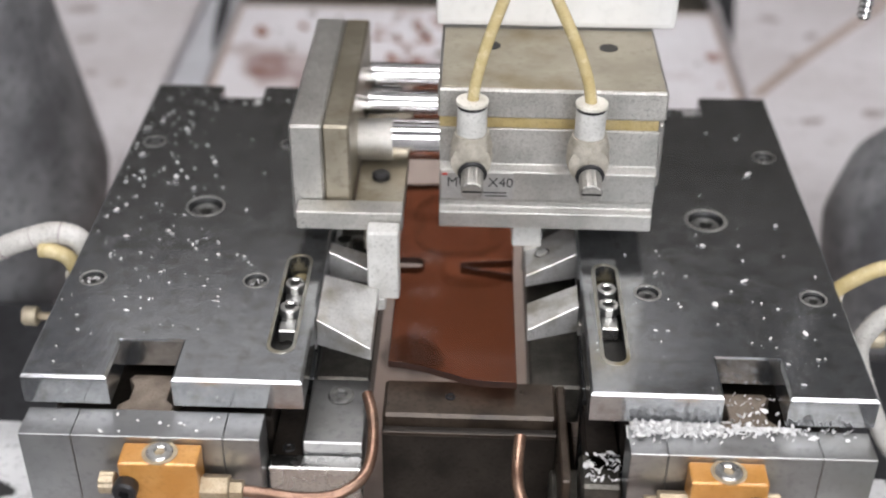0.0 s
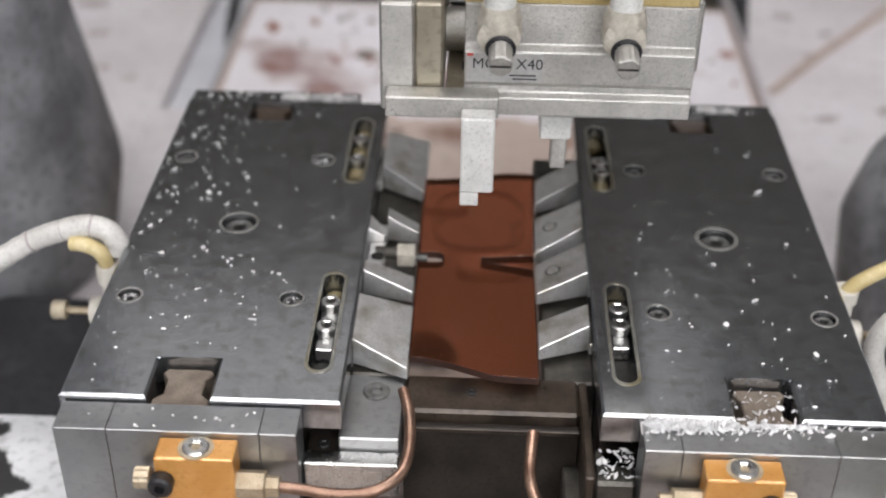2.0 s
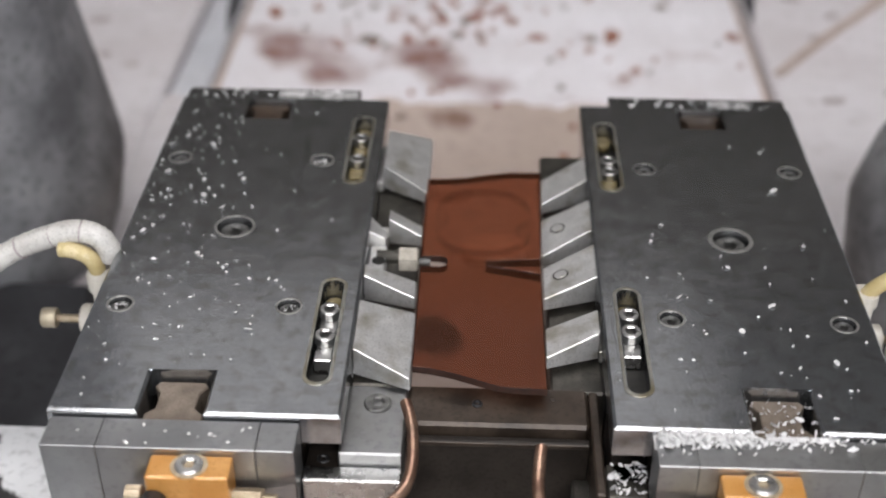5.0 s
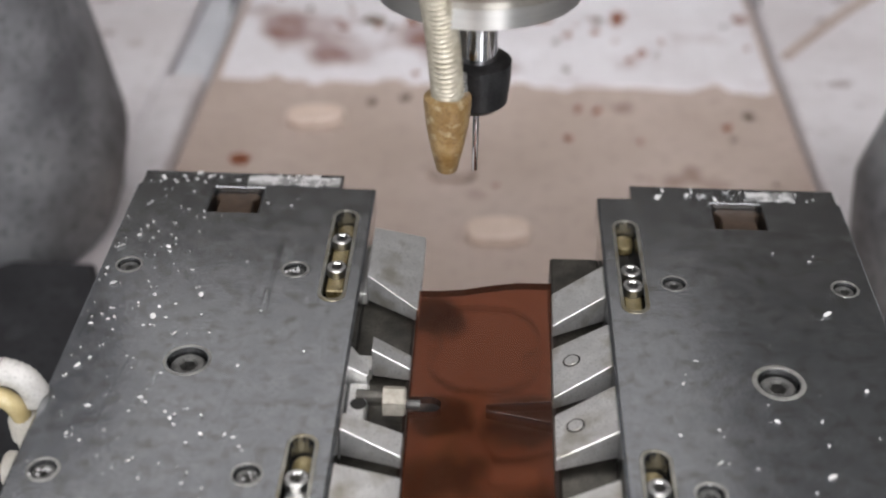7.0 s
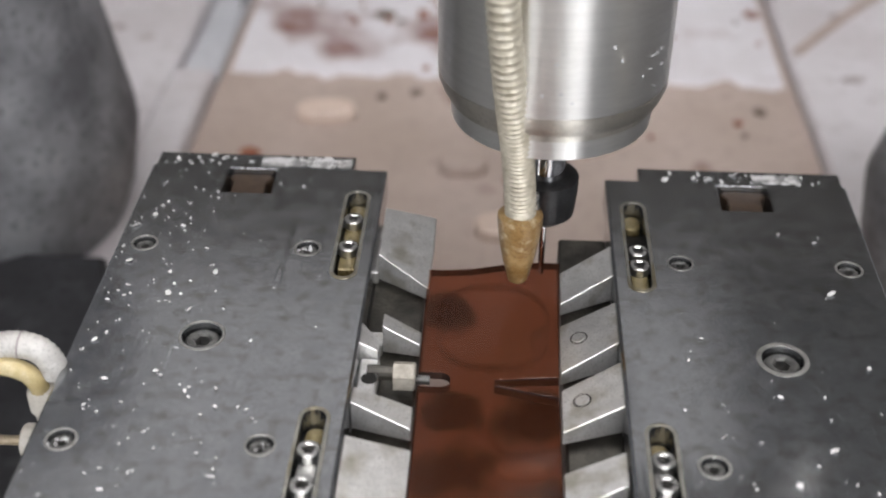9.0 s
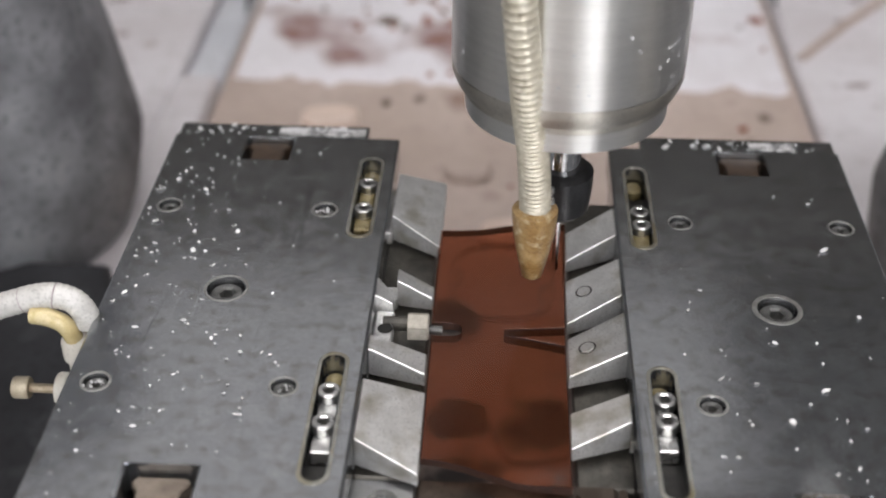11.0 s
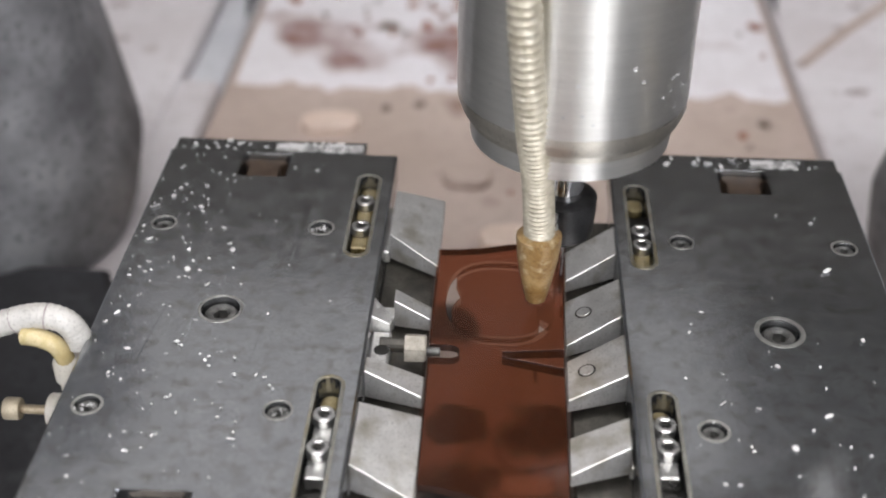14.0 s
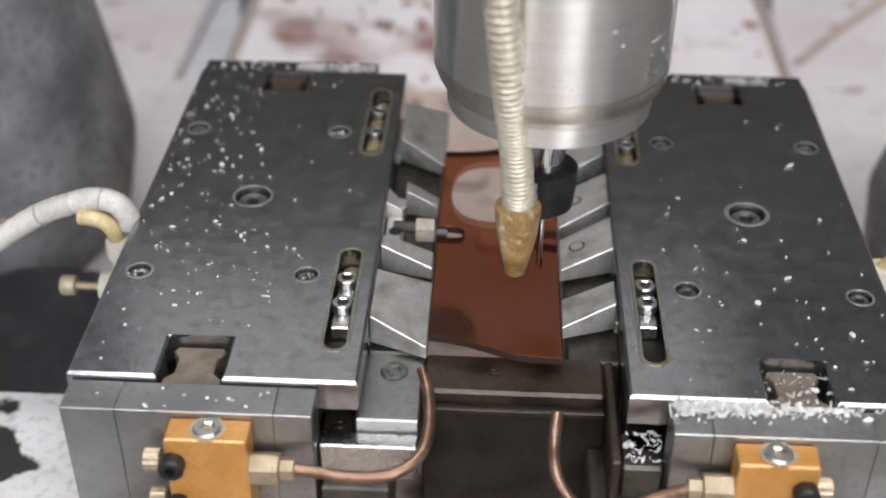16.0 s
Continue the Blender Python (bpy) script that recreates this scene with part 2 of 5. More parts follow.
ACETATE = acetate("brown_translucent_acetate", (0.78, 0.49, 0.375), (0.075, 0.030, 0.016), 0.24)
# opaque brown, darker than the faces, for the plate's outer side walls
DARK_EDGE = mat("dark_acetate_edge", (0.022, 0.009, 0.006), (0.045, 0.018, 0.011), 0.55, 0.0, 300, 0.2, 900)
BLANK_WALL = acetate("cut_edge_of_the_blank", (0.96, 0.90, 0.87), (0.040, 0.016, 0.010), 0.08)
BLOT = mat("dark_blank_colour", (0.012, 0.008, 0.007), (0.028, 0.019, 0.016), 0.5, 0.0, 40)
FINGER = mat("worn_white_plastic", (0.50, 0.50, 0.48), (0.60, 0.60, 0.58), 0.45, 0.0, 90, 0.1)
OILY = mat("yellow_oil_residue", (0.17, 0.13, 0.055), (0.30, 0.25, 0.13), 0.3, 0.3, 140, 0.2, 700)


def fading_rim(m, dust, r0, r1):
    """Blends a flat piece from its middle to its rim into the colour given as dust."""
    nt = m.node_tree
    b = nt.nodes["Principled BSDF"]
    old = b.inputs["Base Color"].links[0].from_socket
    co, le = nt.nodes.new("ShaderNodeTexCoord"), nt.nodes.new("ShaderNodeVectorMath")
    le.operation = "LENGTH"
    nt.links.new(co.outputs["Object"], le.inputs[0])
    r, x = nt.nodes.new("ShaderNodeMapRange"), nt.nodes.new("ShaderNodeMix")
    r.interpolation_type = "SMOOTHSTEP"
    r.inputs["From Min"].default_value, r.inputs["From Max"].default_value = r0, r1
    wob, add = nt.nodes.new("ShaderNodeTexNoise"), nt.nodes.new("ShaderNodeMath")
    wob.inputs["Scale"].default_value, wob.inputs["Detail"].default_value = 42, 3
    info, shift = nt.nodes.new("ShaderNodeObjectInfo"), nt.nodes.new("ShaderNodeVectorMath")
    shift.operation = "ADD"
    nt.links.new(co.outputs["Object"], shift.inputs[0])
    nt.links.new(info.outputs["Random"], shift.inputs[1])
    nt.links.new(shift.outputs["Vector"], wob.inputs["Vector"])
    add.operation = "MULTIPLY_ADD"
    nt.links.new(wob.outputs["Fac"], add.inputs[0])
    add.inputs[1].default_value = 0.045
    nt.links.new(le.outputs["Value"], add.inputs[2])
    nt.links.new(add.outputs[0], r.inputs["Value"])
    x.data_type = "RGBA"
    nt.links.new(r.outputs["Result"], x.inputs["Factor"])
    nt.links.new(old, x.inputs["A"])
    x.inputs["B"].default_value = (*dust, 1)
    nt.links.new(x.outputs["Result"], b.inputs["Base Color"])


# the rim takes the tray board's colour, which softens the outline
fading_rim(BLOT, (0.40, 0.33, 0.285), 0.038, 0.057)
CUT_WALL = acetate("freshly_cut_acetate_wall", (0.95, 0.87, 0.83), (0.050, 0.020, 0.013), 0.10)
CLEAR = acetate("joined_acetate_face", (1, 1, 1), (0.15, 0.045, 0.025), 0.0)
# faint glow meant only to be mirrored by the steel plates
DIM = bpy.data.materials.new("dim_plate_reflection_panel")
DIM.use_nodes = True
DIM.node_tree.nodes["Principled BSDF"].inputs["Emission Color"].default_value = (1, 0.98, 0.96, 1)
DIM.node_tree.nodes["Principled BSDF"].inputs["Emission Strength"].default_value = 0.36
# glow of the panels added on the south wall
FRONT_GLOW = bpy.data.materials.new("added_front_glow")
FRONT_GLOW.use_nodes = True
FRONT_GLOW.node_tree.nodes["Principled BSDF"].inputs["Emission Color"].default_value = (0.9, 0.95, 1, 1)
FRONT_GLOW.node_tree.nodes["Principled BSDF"].inputs["Emission Strength"].default_value = 3.0
GLOW = bpy.data.materials.new("lamp_diffuser")
GLOW.use_nodes = True
GLOW.node_tree.nodes["Principled BSDF"].inputs["Emission Color"].default_value = (1, 0.98, 0.96, 1)
GLOW.node_tree.nodes["Principled BSDF"].inputs["Emission Strength"].default_value = 6.0


# ---- mesh helpers ----
def link(name, bm, material, parent=None, label="", kind="", smooth=False):
    bmesh.ops.recalc_face_normals(bm, faces=bm.faces)
    me = bpy.data.meshes.new(name)
    bm.to_mesh(me)
    bm.free()
    me.materials.append(material)
    if smooth:
        me.shade_smooth()
        me.set_sharp_from_angle(angle=radians(38))
    ob = new(name, me)
    ob.parent = parent
    return tagged(ob, label, kind=kind)


def part(name, bm, material, parent, label="", kind="", smooth=False):
    return link(name, bm, material, parent, label, kind, smooth)


def thing(name, label, category, group=""):
    return tagged(new(name), label, category, group)


def box(bm, x0, x1, y0, y1, z0, z1, bev=0.0006, seg=1):
    vs = bmesh.ops.create_cube(bm, size=1.0)["verts"]
    for v in vs:
        v.co = (x0 + (v.co.x + 0.5) * (x1 - x0), y0 + (v.co.y + 0.5) * (y1 - y0), z0 + (v.co.z + 0.5) * (z1 - z0))
    if bev:
        es = list({e for v in vs for e in v.link_edges})
        bmesh.ops.bevel(bm, geom=es, offset=bev, segments=seg, affect="EDGES", profile=0.6)
    return bm


def block(*a, **k):
    return box(bmesh.new(), *a, **k)


def lathe(bm, profile, at=(0, 0, 0), axis="z", seg=28, cap=True):
    turn = {"z": Matrix.Identity(3), "x": Matrix(((0, 0, 1), (0, 1, 0), (-1, 0, 0))), "y": Matrix(((1, 0, 0), (0, 0, 1), (0, -1, 0)))}[axis]
    rings = []
    for r, z in profile:
        ring = []
        for i in range(seg):
            a = 2 * math.pi * i / seg
            ring.append(bm.verts.new(turn @ Vector((r * math.cos(a), r * math.sin(a), z)) + Vector(at)))
        rings.append(ring)
    for a, b in zip(rings, rings[1:]):
        for i in range(seg):
            bm.faces.new((a[i], a[(i + 1) % seg], b[(i + 1) % seg], b[i]))
    if cap:
        bm.faces.new(rings[0])
        bm.faces.new(rings[-1])
    return bm


def turned(profile, **k):
    return lathe(bmesh.new(), profile, **k)


def smooth_path(pts, n=8):
    out, p = [], [Vector(q) for q in pts]
    for i in range(len(p) - 1):
        a, b, c, d = p[max(0, i - 1)], p[i], p[i + 1], p[min(len(p) - 1, i + 2)]
        for k in range(n):
            t = k / n
            out.append(0.5 * ((2 * b) + (c - a) * t + (2 * a - 5 * b + 4 * c - d) * t * t + (3 * b - a - 3 * c + d) * t ** 3))
    return out + [p[-1]]


def tube(bm, pts, radius, seg=14, n=8, rib=0.0, ribs=0):
    path = smooth_path(pts, n)
    rings, side = [], Vector((0.3, 0.8, 0.1)).normalized()
    for i, q in enumerate(path):
        tang = (path[min(i + 1, len(path) - 1)] - path[max(i - 1, 0)]).normalized()
        u = (side - tang * side.dot(tang)).normalized()
        side, w = u, tang.cross(u)
        r = radius(i / (len(path) - 1)) if callable(radius) else radius
        if rib and i % 3 == 1:
            r += rib
        rings.append([bm.verts.new(q + u * (r * math.cos(2 * math.pi * k / seg)) + w * (r * math.sin(2 * math.pi * k / seg))) for k in range(seg)])
    for a, b in zip(rings, rings[1:]):
        for k in range(seg):
            bm.faces.new((a[k], a[(k + 1) % seg], b[(k + 1) % seg], b[k]))
    bm.faces.new(rings[0])
    bm.faces.new(rings[-1])
    return bm


def shifted(poly, d):
    """The polygon (counter-clockwise) moved inwards by d."""
    out, n = [], len(poly)
    for i in range(n):
        p, q, r = Vector(poly[i - 1]), Vector(poly[i]), Vector(poly[(i + 1) % n])
        a, b = (q - p).normalized(), (r - q).normalized()
        na, nb = Vector((-a.y, a.x)), Vector((-b.y, b.x))
        m = (na + nb)
        m = m / max(0.35, m.length_squared / 2)
        out.append(tuple(q + m * d))
    return out


def prism(bm, outline, z0, z1, ch=0.0, holes=(), soft=True):
    area = sum(a[0] * b[1] - b[0] * a[1] for a, b in zip(outline, outline[1:] + outline[:1]))
    outline = outline if area > 0 else outline[::-1]
    tops, bottoms = [], []
    for poly, s in [(outline, 1)] + [(h, -1) for h in holes]:
        loops = [[bm.verts.new((*p, z0)) for p in poly]]
        if ch:
            loops.append([bm.verts.new((*p, z1 - ch)) for p in poly])
        loops.append([bm.verts.new((*p, z1)) for p in (shifted(poly, s * ch) if ch and (s > 0 or soft) else poly)])
        n = len(poly)
        for a, b in zip(loops, loops[1:]):
            for i in range(n):
                bm.faces.new((a[i], a[(i + 1) % n], b[(i + 1) % n], b[i]))
        for store, lp in ((bottoms, loops[0]), (tops, loops[-1])):
            store += [bm.edges.get((lp[i], lp[(i + 1) % n])) for i in range(n)]
    bmesh.ops.triangle_fill(bm, use_beauty=True, use_dissolve=False, edges=tops)
    bmesh.ops.triangle_fill(bm, use_beauty=True, use_dissolve=False, edges=bottoms)
    return bm


def circle(x, y, r, n=24):
    return [(x + r * math.cos(2 * math.pi * i / n), y + r * math.sin(2 * math.pi * i / n)) for i in range(n)]


def slot(x, y0, y1, w, n=8):
    r = w / 2
    return [(x + r * math.cos(math.pi + math.pi * i / n), y0 + r + r * math.sin(math.pi + math.pi * i / n)) for i in range(n + 1)] + \
           [(x + r * math.cos(math.pi * i / n), y1 - r + r * math.sin(math.pi * i / n)) for i in range(n + 1)]


def hexa(r, n=6):
    return [(r * math.cos(2 * math.pi * i / n), r * math.sin(2 * math.pi * i / n)) for i in range(n)]


def cap_screw(name, r, h, material, parent, at, socket=0.5, label=""):
    """A socket-head cap screw whose top lies at its origin."""
    bm = bmesh.new()
    prism(bm, circle(0, 0, r, 20), -h, 0, r * 0.12, [hexa(r * socket)])
    ob = part(name, bm, material, parent, label)
    ob.location = at
    # a dark disc paints the shade at the socket's bottom
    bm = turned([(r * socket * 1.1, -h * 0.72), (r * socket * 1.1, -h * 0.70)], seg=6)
    part("socket", bm, RECESS_SHADE, ob)
    return ob


def flakes(bm, spots, rng, size=(0.0009, 0.0026), flat=True, slim=(0.35, 1.0)):
    for x, y, z in spots:
        r = 0.8 * rng.uniform(*size) * (0.6 if rng.random() < 0.6 else 1)
        a0, st, n = rng.uniform(0, 6.3), rng.uniform(*slim), rng.choice((4, 5, 6))
        tilt = Euler((rng.uniform(-.25, .25), rng.uniform(-.25, .25), 0)) if flat else Euler((rng.uniform(-1.2, 1.2), rng.uniform(-1.2, 1.2), 0))
        base = []
        for k in range(n):
            q = Vector((r * math.cos(6.283 * k / n), r * st * math.sin(6.283 * k / n), 0)) * rng.uniform(0.7, 1.2)
            q.rotate(Euler((0, 0, a0)))
            q.rotate(tilt)
            base.append(q + Vector((x, y, z + r * 0.28)))
        low = [bm.verts.new(q) for q in base]
        up = [bm.verts.new(q + Vector((0, 0, 0.0004))) for q in base]
        for k in range(n):
            bm.faces.new((low[k], low[(k + 1) % n], up[(k + 1) % n], up[k]))
        bm.faces.new(up)
        bm.faces.new(low)
    return bm

# ---- the room and the machine's tray ----
TRAY = -0.26


def setting(name, bm, material, label="", smooth=False):
    return link(name, bm, material, None, label, "structure", smooth)


setting("floor", block(-2.2, 2.2, -2.2, 3.6, -1.1, -1.05, bev=0), FLOORC, "grey concrete workshop floor")
setting("ceiling", block(-2.2, 2.2, -2.2, 3.6, 2.0, 2.05, bev=0), ROOM, "pale painted workshop ceiling")
setting("wall_south", block(-2.2, 2.2, -2.25, -2.2, -1.05, 2.0, bev=0), ROOM, "pale painted workshop wall")
setting("wall_north", block(-2.2, 2.2, 3.6, 3.65, -1.05, 2.0, bev=0), ROOM, "pale painted workshop wall")
setting("wall_west", block(-2.25, -2.2, -2.2, 3.6, -1.05, 2.0, bev=0), ROOM, "pale painted workshop wall")
setting("wall_east", block(2.2, 2.25, -2.2, 3.6, -1.05, 2.0, bev=0), ROOM, "pale painted workshop wall")


def tray():
    setting("tray_floor", block(-0.2850, 0.2980, 0.02, 1.46, TRAY - 0.012, TRAY, 0.002), BOARD, "beige board of the machine tray with brown stains")
    rng = random.Random(5)
    edge = [(-0.276 + 0.566 * i / 40, 1.160 + 0.018 * noise.noise((i * 0.35, 2, 0)) + 0.012 * noise.noise((i * 1.1, 7, 0))) for i in range(41)]
    outline = [(0.292, 1.445), (-0.278, 1.445)] + edge
    link("dust", prism(bmesh.new(), outline, TRAY, TRAY + 0.003, 0.002), DUST, None, "white cutting dust with reddish brown stains lying on the tray", "stuff")
    setting("tray_ledge_west", block(-0.62, -0.3245, 0.02, 1.70, TRAY - 0.012, TRAY + 0.02, 0.004), PANEL, "dusty pale panel beside the tray")
    setting("tray_ledge_front", block(-0.3243, -0.2852, 0.02, 1.1295, TRAY - 0.012, TRAY + 0.0195, 0.003), PANEL, "dusty pale panel beside the tray")
    # this strip paints the soft shadow that lies between ledge and tray
    setting("tray_strip", block(-0.3235, -0.2855, 1.13, 1.50, TRAY - 0.012, TRAY + 0.006, 0.003), SHADOW_STRIP, "blue-grey strip standing in for the soft shadow beside the tray")
    setting("tray_ledge_east", block(0.2985, 0.70, 0.02, 1.60, TRAY - 0.012, TRAY + 0.016, 0.004), PANEL, "dusty pale panel beside the tray")
    setting("tray_seam", tube(bmesh.new(), [(0.306, 1.205, TRAY + 0.016), (0.37, 1.292, TRAY + 0.0165), (0.445, 1.385, TRAY + 0.0165), (0.56, 1.53, TRAY + 0.0165)], 0.006, 8), BOARD, "tan seam across the dusty panel", True)
    # black strips along the rear part of the tray's two long edges
    setting("tray_seal_east", prism(bmesh.new(), [(0.300, 1.325), (0.306, 1.36), (0.318, 1.43), (0.335, 1.52), (0.302, 1.52), (0.300, 1.42)], TRAY + 0.0162, TRAY + 0.0190, 0.0005), RUBBER, "black strip along the tray's edge")
    setting("tray_seal_west", prism(bmesh.new(), [(-0.2885, 1.295), (-0.2880, 1.38), (-0.2990, 1.50), (-0.3130, 1.50), (-0.3085, 1.45), (-0.2990, 1.36)], TRAY + 0.0062, TRAY + 0.0090, 0.0005), RUBBER, "black strip along the tray's edge")
    for x, y, r, z in ((-0.459, 1.382, 0.016, 0.0201), (-0.43, 1.30, 0.010, 0.0201), (-0.405, 1.215, 0.008, 0.0201), (0.355, 1.405, 0.010, 0.0161), (0.395, 1.36, 0.008, 0.0161), (0.352, 1.150, 0.010, 0.0161), (0.365, 1.30, 0.008, 0.0161), (0.42, 1.17, 0.012, 0.0161)):
        pts = [(r * rng.uniform(0.8, 1.4) * math.cos(6.2832 * k / 12), r * rng.uniform(0.4, 0.7) * math.sin(6.2832 * k / 12)) for k in range(12)]
        ob = tagged(link("dirt_patch", prism(bmesh.new(), pts, 0, 0.0012, 0.0005), DIRT, None, "grey-brown patch of dirt on the dusty panel"), "", "dirt", "patches of dirt")
        ob.matrix_basis = pose(x, y, TRAY + z, 0, 0, rng.uniform(-20, 20))
    setting("tray_back", block(-0.9, 0.9, 1.76, 1.80, -1.05, TRAY - 0.03, 0), MACHINE, "dark rear end of the machine tray")
    setting("machine_base", block(-0.9, 0.9, 0.02, 1.755, -1.05, TRAY - 0.02, 0), MACHINE, "dark brown machine base")
    # unseen column, its height set by the dark reflection on the plates' rear halves
    setting("machine_column", block(-0.85, 0.85, 1.95, 2.25, -1.05, 1.10, 0.01), MACHINE, "dark brown column added out of view, mirrored as the plates' darker rear")
    setting("gantry_beam", block(-0.86, 0.86, 0.72, 0.84, 0.72, 0.86, 0.004), MACHINE, "dark brown gantry beam across the machine")
    for x in (-0.82, 0.82):
        setting("gantry_post_west" if x < 0 else "gantry_post_east", block(x - 0.05, x + 0.05, 0.72, 0.84, TRAY + 0.03, 0.718, 0.004), MACHINE, "dark brown gantry post")
    # offcuts and stains on the tray
    for (x, y, rz, sx) in ((-0.166, 1.074, 8, 1.0), (0.012, 0.886, 4, 1.0), (-0.03, 0.985, -6, 0.8), (0.0254, 0.5985, 2, 0.62)):
        bm = bmesh.new()
        pts = [(0.028 * sx * math.copysign(abs(math.cos(a)) ** 0.75, math.cos(a)), (0.017 if sx > 0.7 else 0.008) * math.copysign(abs(math.sin(a)) ** 0.75, math.sin(a))) for a in [6.2832 * i / 26 for i in range(26)]]
        prism(bm, pts, 0, 0.011, 0.003)
        light = sx != 0.8
        ob = link("lens_offcut", bm, CREAM if light else BOARD, None, "cream rounded plastic offcut lying on the tray" if light else "dusty beige offcut lying on the tray", smooth=True)
        tagged(ob, "", "offcut", "offcuts on the tray")
        ob.matrix_basis = pose(x, y, TRAY + 0.0005, 0, 0, rz)
    for i in range(120):
        if i < 70:
            x, y = max(-0.26, min(0.28, rng.gauss(-0.03, 0.10))), max(1.2, min(1.435, rng.gauss(1.345, 0.045)))
        else:
            x, y = rng.uniform(-0.26, 0.285), rng.uniform(0.96, 1.43)
        if y < 1.15 and (x < 0.03 and rng.random() < 0.75):
            continue
        bm = bmesh.new()
        r = rng.uniform(0.002, 0.008) * (1.7 if rng.random() < 0.15 else 1)
        pts = [(r * rng.uniform(0.6, 1.2) * math.cos(6.2832 * k / 9), r * rng.uniform(0.5, 0.9) * math.sin(6.2832 * k / 9)) for k in range(9)]
        prism(bm, pts, 0, 0.0028, 0.001)
        ob = link("acetate_crumb", bm, ACETATE_RAW if rng.random() < 0.6 else KEY, None, "reddish brown acetate crumb lying in the tray")
        tagged(ob, "", "crumb", "crumbs in the tray")
        ob.matrix_basis = pose(x, y, TRAY + (0.0031 if y > 1.14 else 0.0005), 0, 0, rng.uniform(0, 180))
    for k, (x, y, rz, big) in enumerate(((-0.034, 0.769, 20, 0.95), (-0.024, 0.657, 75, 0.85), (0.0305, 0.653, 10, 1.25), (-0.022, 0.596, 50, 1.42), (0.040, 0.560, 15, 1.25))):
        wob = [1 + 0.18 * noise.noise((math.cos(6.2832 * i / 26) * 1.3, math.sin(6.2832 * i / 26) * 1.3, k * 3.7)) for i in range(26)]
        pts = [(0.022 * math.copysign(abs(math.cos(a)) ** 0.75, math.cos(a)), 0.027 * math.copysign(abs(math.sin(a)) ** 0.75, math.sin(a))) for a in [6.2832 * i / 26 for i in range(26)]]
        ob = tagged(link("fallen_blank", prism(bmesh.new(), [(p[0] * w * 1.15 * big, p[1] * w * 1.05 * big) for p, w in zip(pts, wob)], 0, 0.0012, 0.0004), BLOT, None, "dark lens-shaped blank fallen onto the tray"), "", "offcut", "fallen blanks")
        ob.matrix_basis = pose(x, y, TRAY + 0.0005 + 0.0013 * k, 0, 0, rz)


tray()


def post(name, x, y, profile, label):
    ob = tagged(link(name, turned(profile, seg=40), BELLOWS, None, label, smooth=True), "", "machine post")
    ob.location = (x, y, 0)


post("rubber_post", -0.430, 0.86, [(0.122, TRAY + 0.021), (0.132, -0.215), (0.142, -0.165), (0.141, -0.150), (0.132, -0.097), (0.121, -0.035), (0.112, 0.05), (0.107, 0.2), (0.108, 0.42), (0.10, 0.45)], "tall black dusty rubber-covered post beside the tray")
post("rubber_drum", 0.394, 0.80, [(0.108, TRAY + 0.017), (0.114, -0.205), (0.119, -0.155), (0.108, -0.112), (0.09, -0.092), (0.06, -0.085)], "low black dusty rubber-covered drum beside the tray")
setting("guard_west", prism(bmesh.new(), [(-0.60, 0.05), (-0.2175, 0.05), (-0.2175, 0.58), (-0.290, 0.76), (-0.60, 0.76)], TRAY + 0.0205, -0.205, 0.006), RUBBER, "dusty black rubber guard beside the table")
setting("guard_east", prism(bmesh.new(), [(0.225, 0.05), (0.60, 0.05), (0.60, 0.72), (0.285, 0.72), (0.225, 0.56)], TRAY + 0.0165, -0.205, 0.006), RUBBER, "dusty black rubber guard beside the table")
# unseen glowing panels, added so the turned spindle shows bright vertical bands
glow_frame = setting("window_1", block(0.30, 1.45, -2.1995, -2.185, 0.02, 1.48, 0.004), WHITE, "white framed glowing panel, added out of view for the spindle's bright bands")
part("pane", block(0.37, 1.38, -2.184, -2.180, 0.09, 1.41, 0), FRONT_GLOW, glow_frame)
glow_frame = setting("window_2", block(-1.62, -0.88, -2.1995, -2.185, 0.02, 1.48, 0.004), WHITE, "white framed glowing panel, added out of view for the spindle's bright bands")
part("pane", block(-1.55, -0.95, -2.184, -2.180, 0.09, 1.41, 0), FRONT_GLOW, glow_frame)


def ceiling_lamp(x, y, w, d, glow=GLOW):
    ob = thing("ceiling_lamp", "flat white ceiling light panel, added out of view, switched on", "ceiling lamp", "ceiling lamps")
    ob.location = (x, y, 2.0)
    part("frame", block(-w / 2 - 0.05, w / 2 + 0.05, -d / 2 - 0.05, d / 2 + 0.05, -0.03, 0.0, 0.004), WHITE, ob)
    part("diffuser", block(-w / 2, w / 2, -d / 2, d / 2, -0.034, -0.031, 0), glow, ob)


ceiling_lamp(-0.1, 0.85, 1.6, 0.6)
ceiling_lamp(0.1, -1.25, 2.2, 0.8)
# unseen dim panel, added to brighten the reflection in the plates' front halves
ceiling_lamp(-0.42, 2.62, 2.1, 1.4, DIM)

# ---- the clamp fixture ----
CX = 0.0018
rng = random.Random(11)
UNITS, TOPS = {}, {}


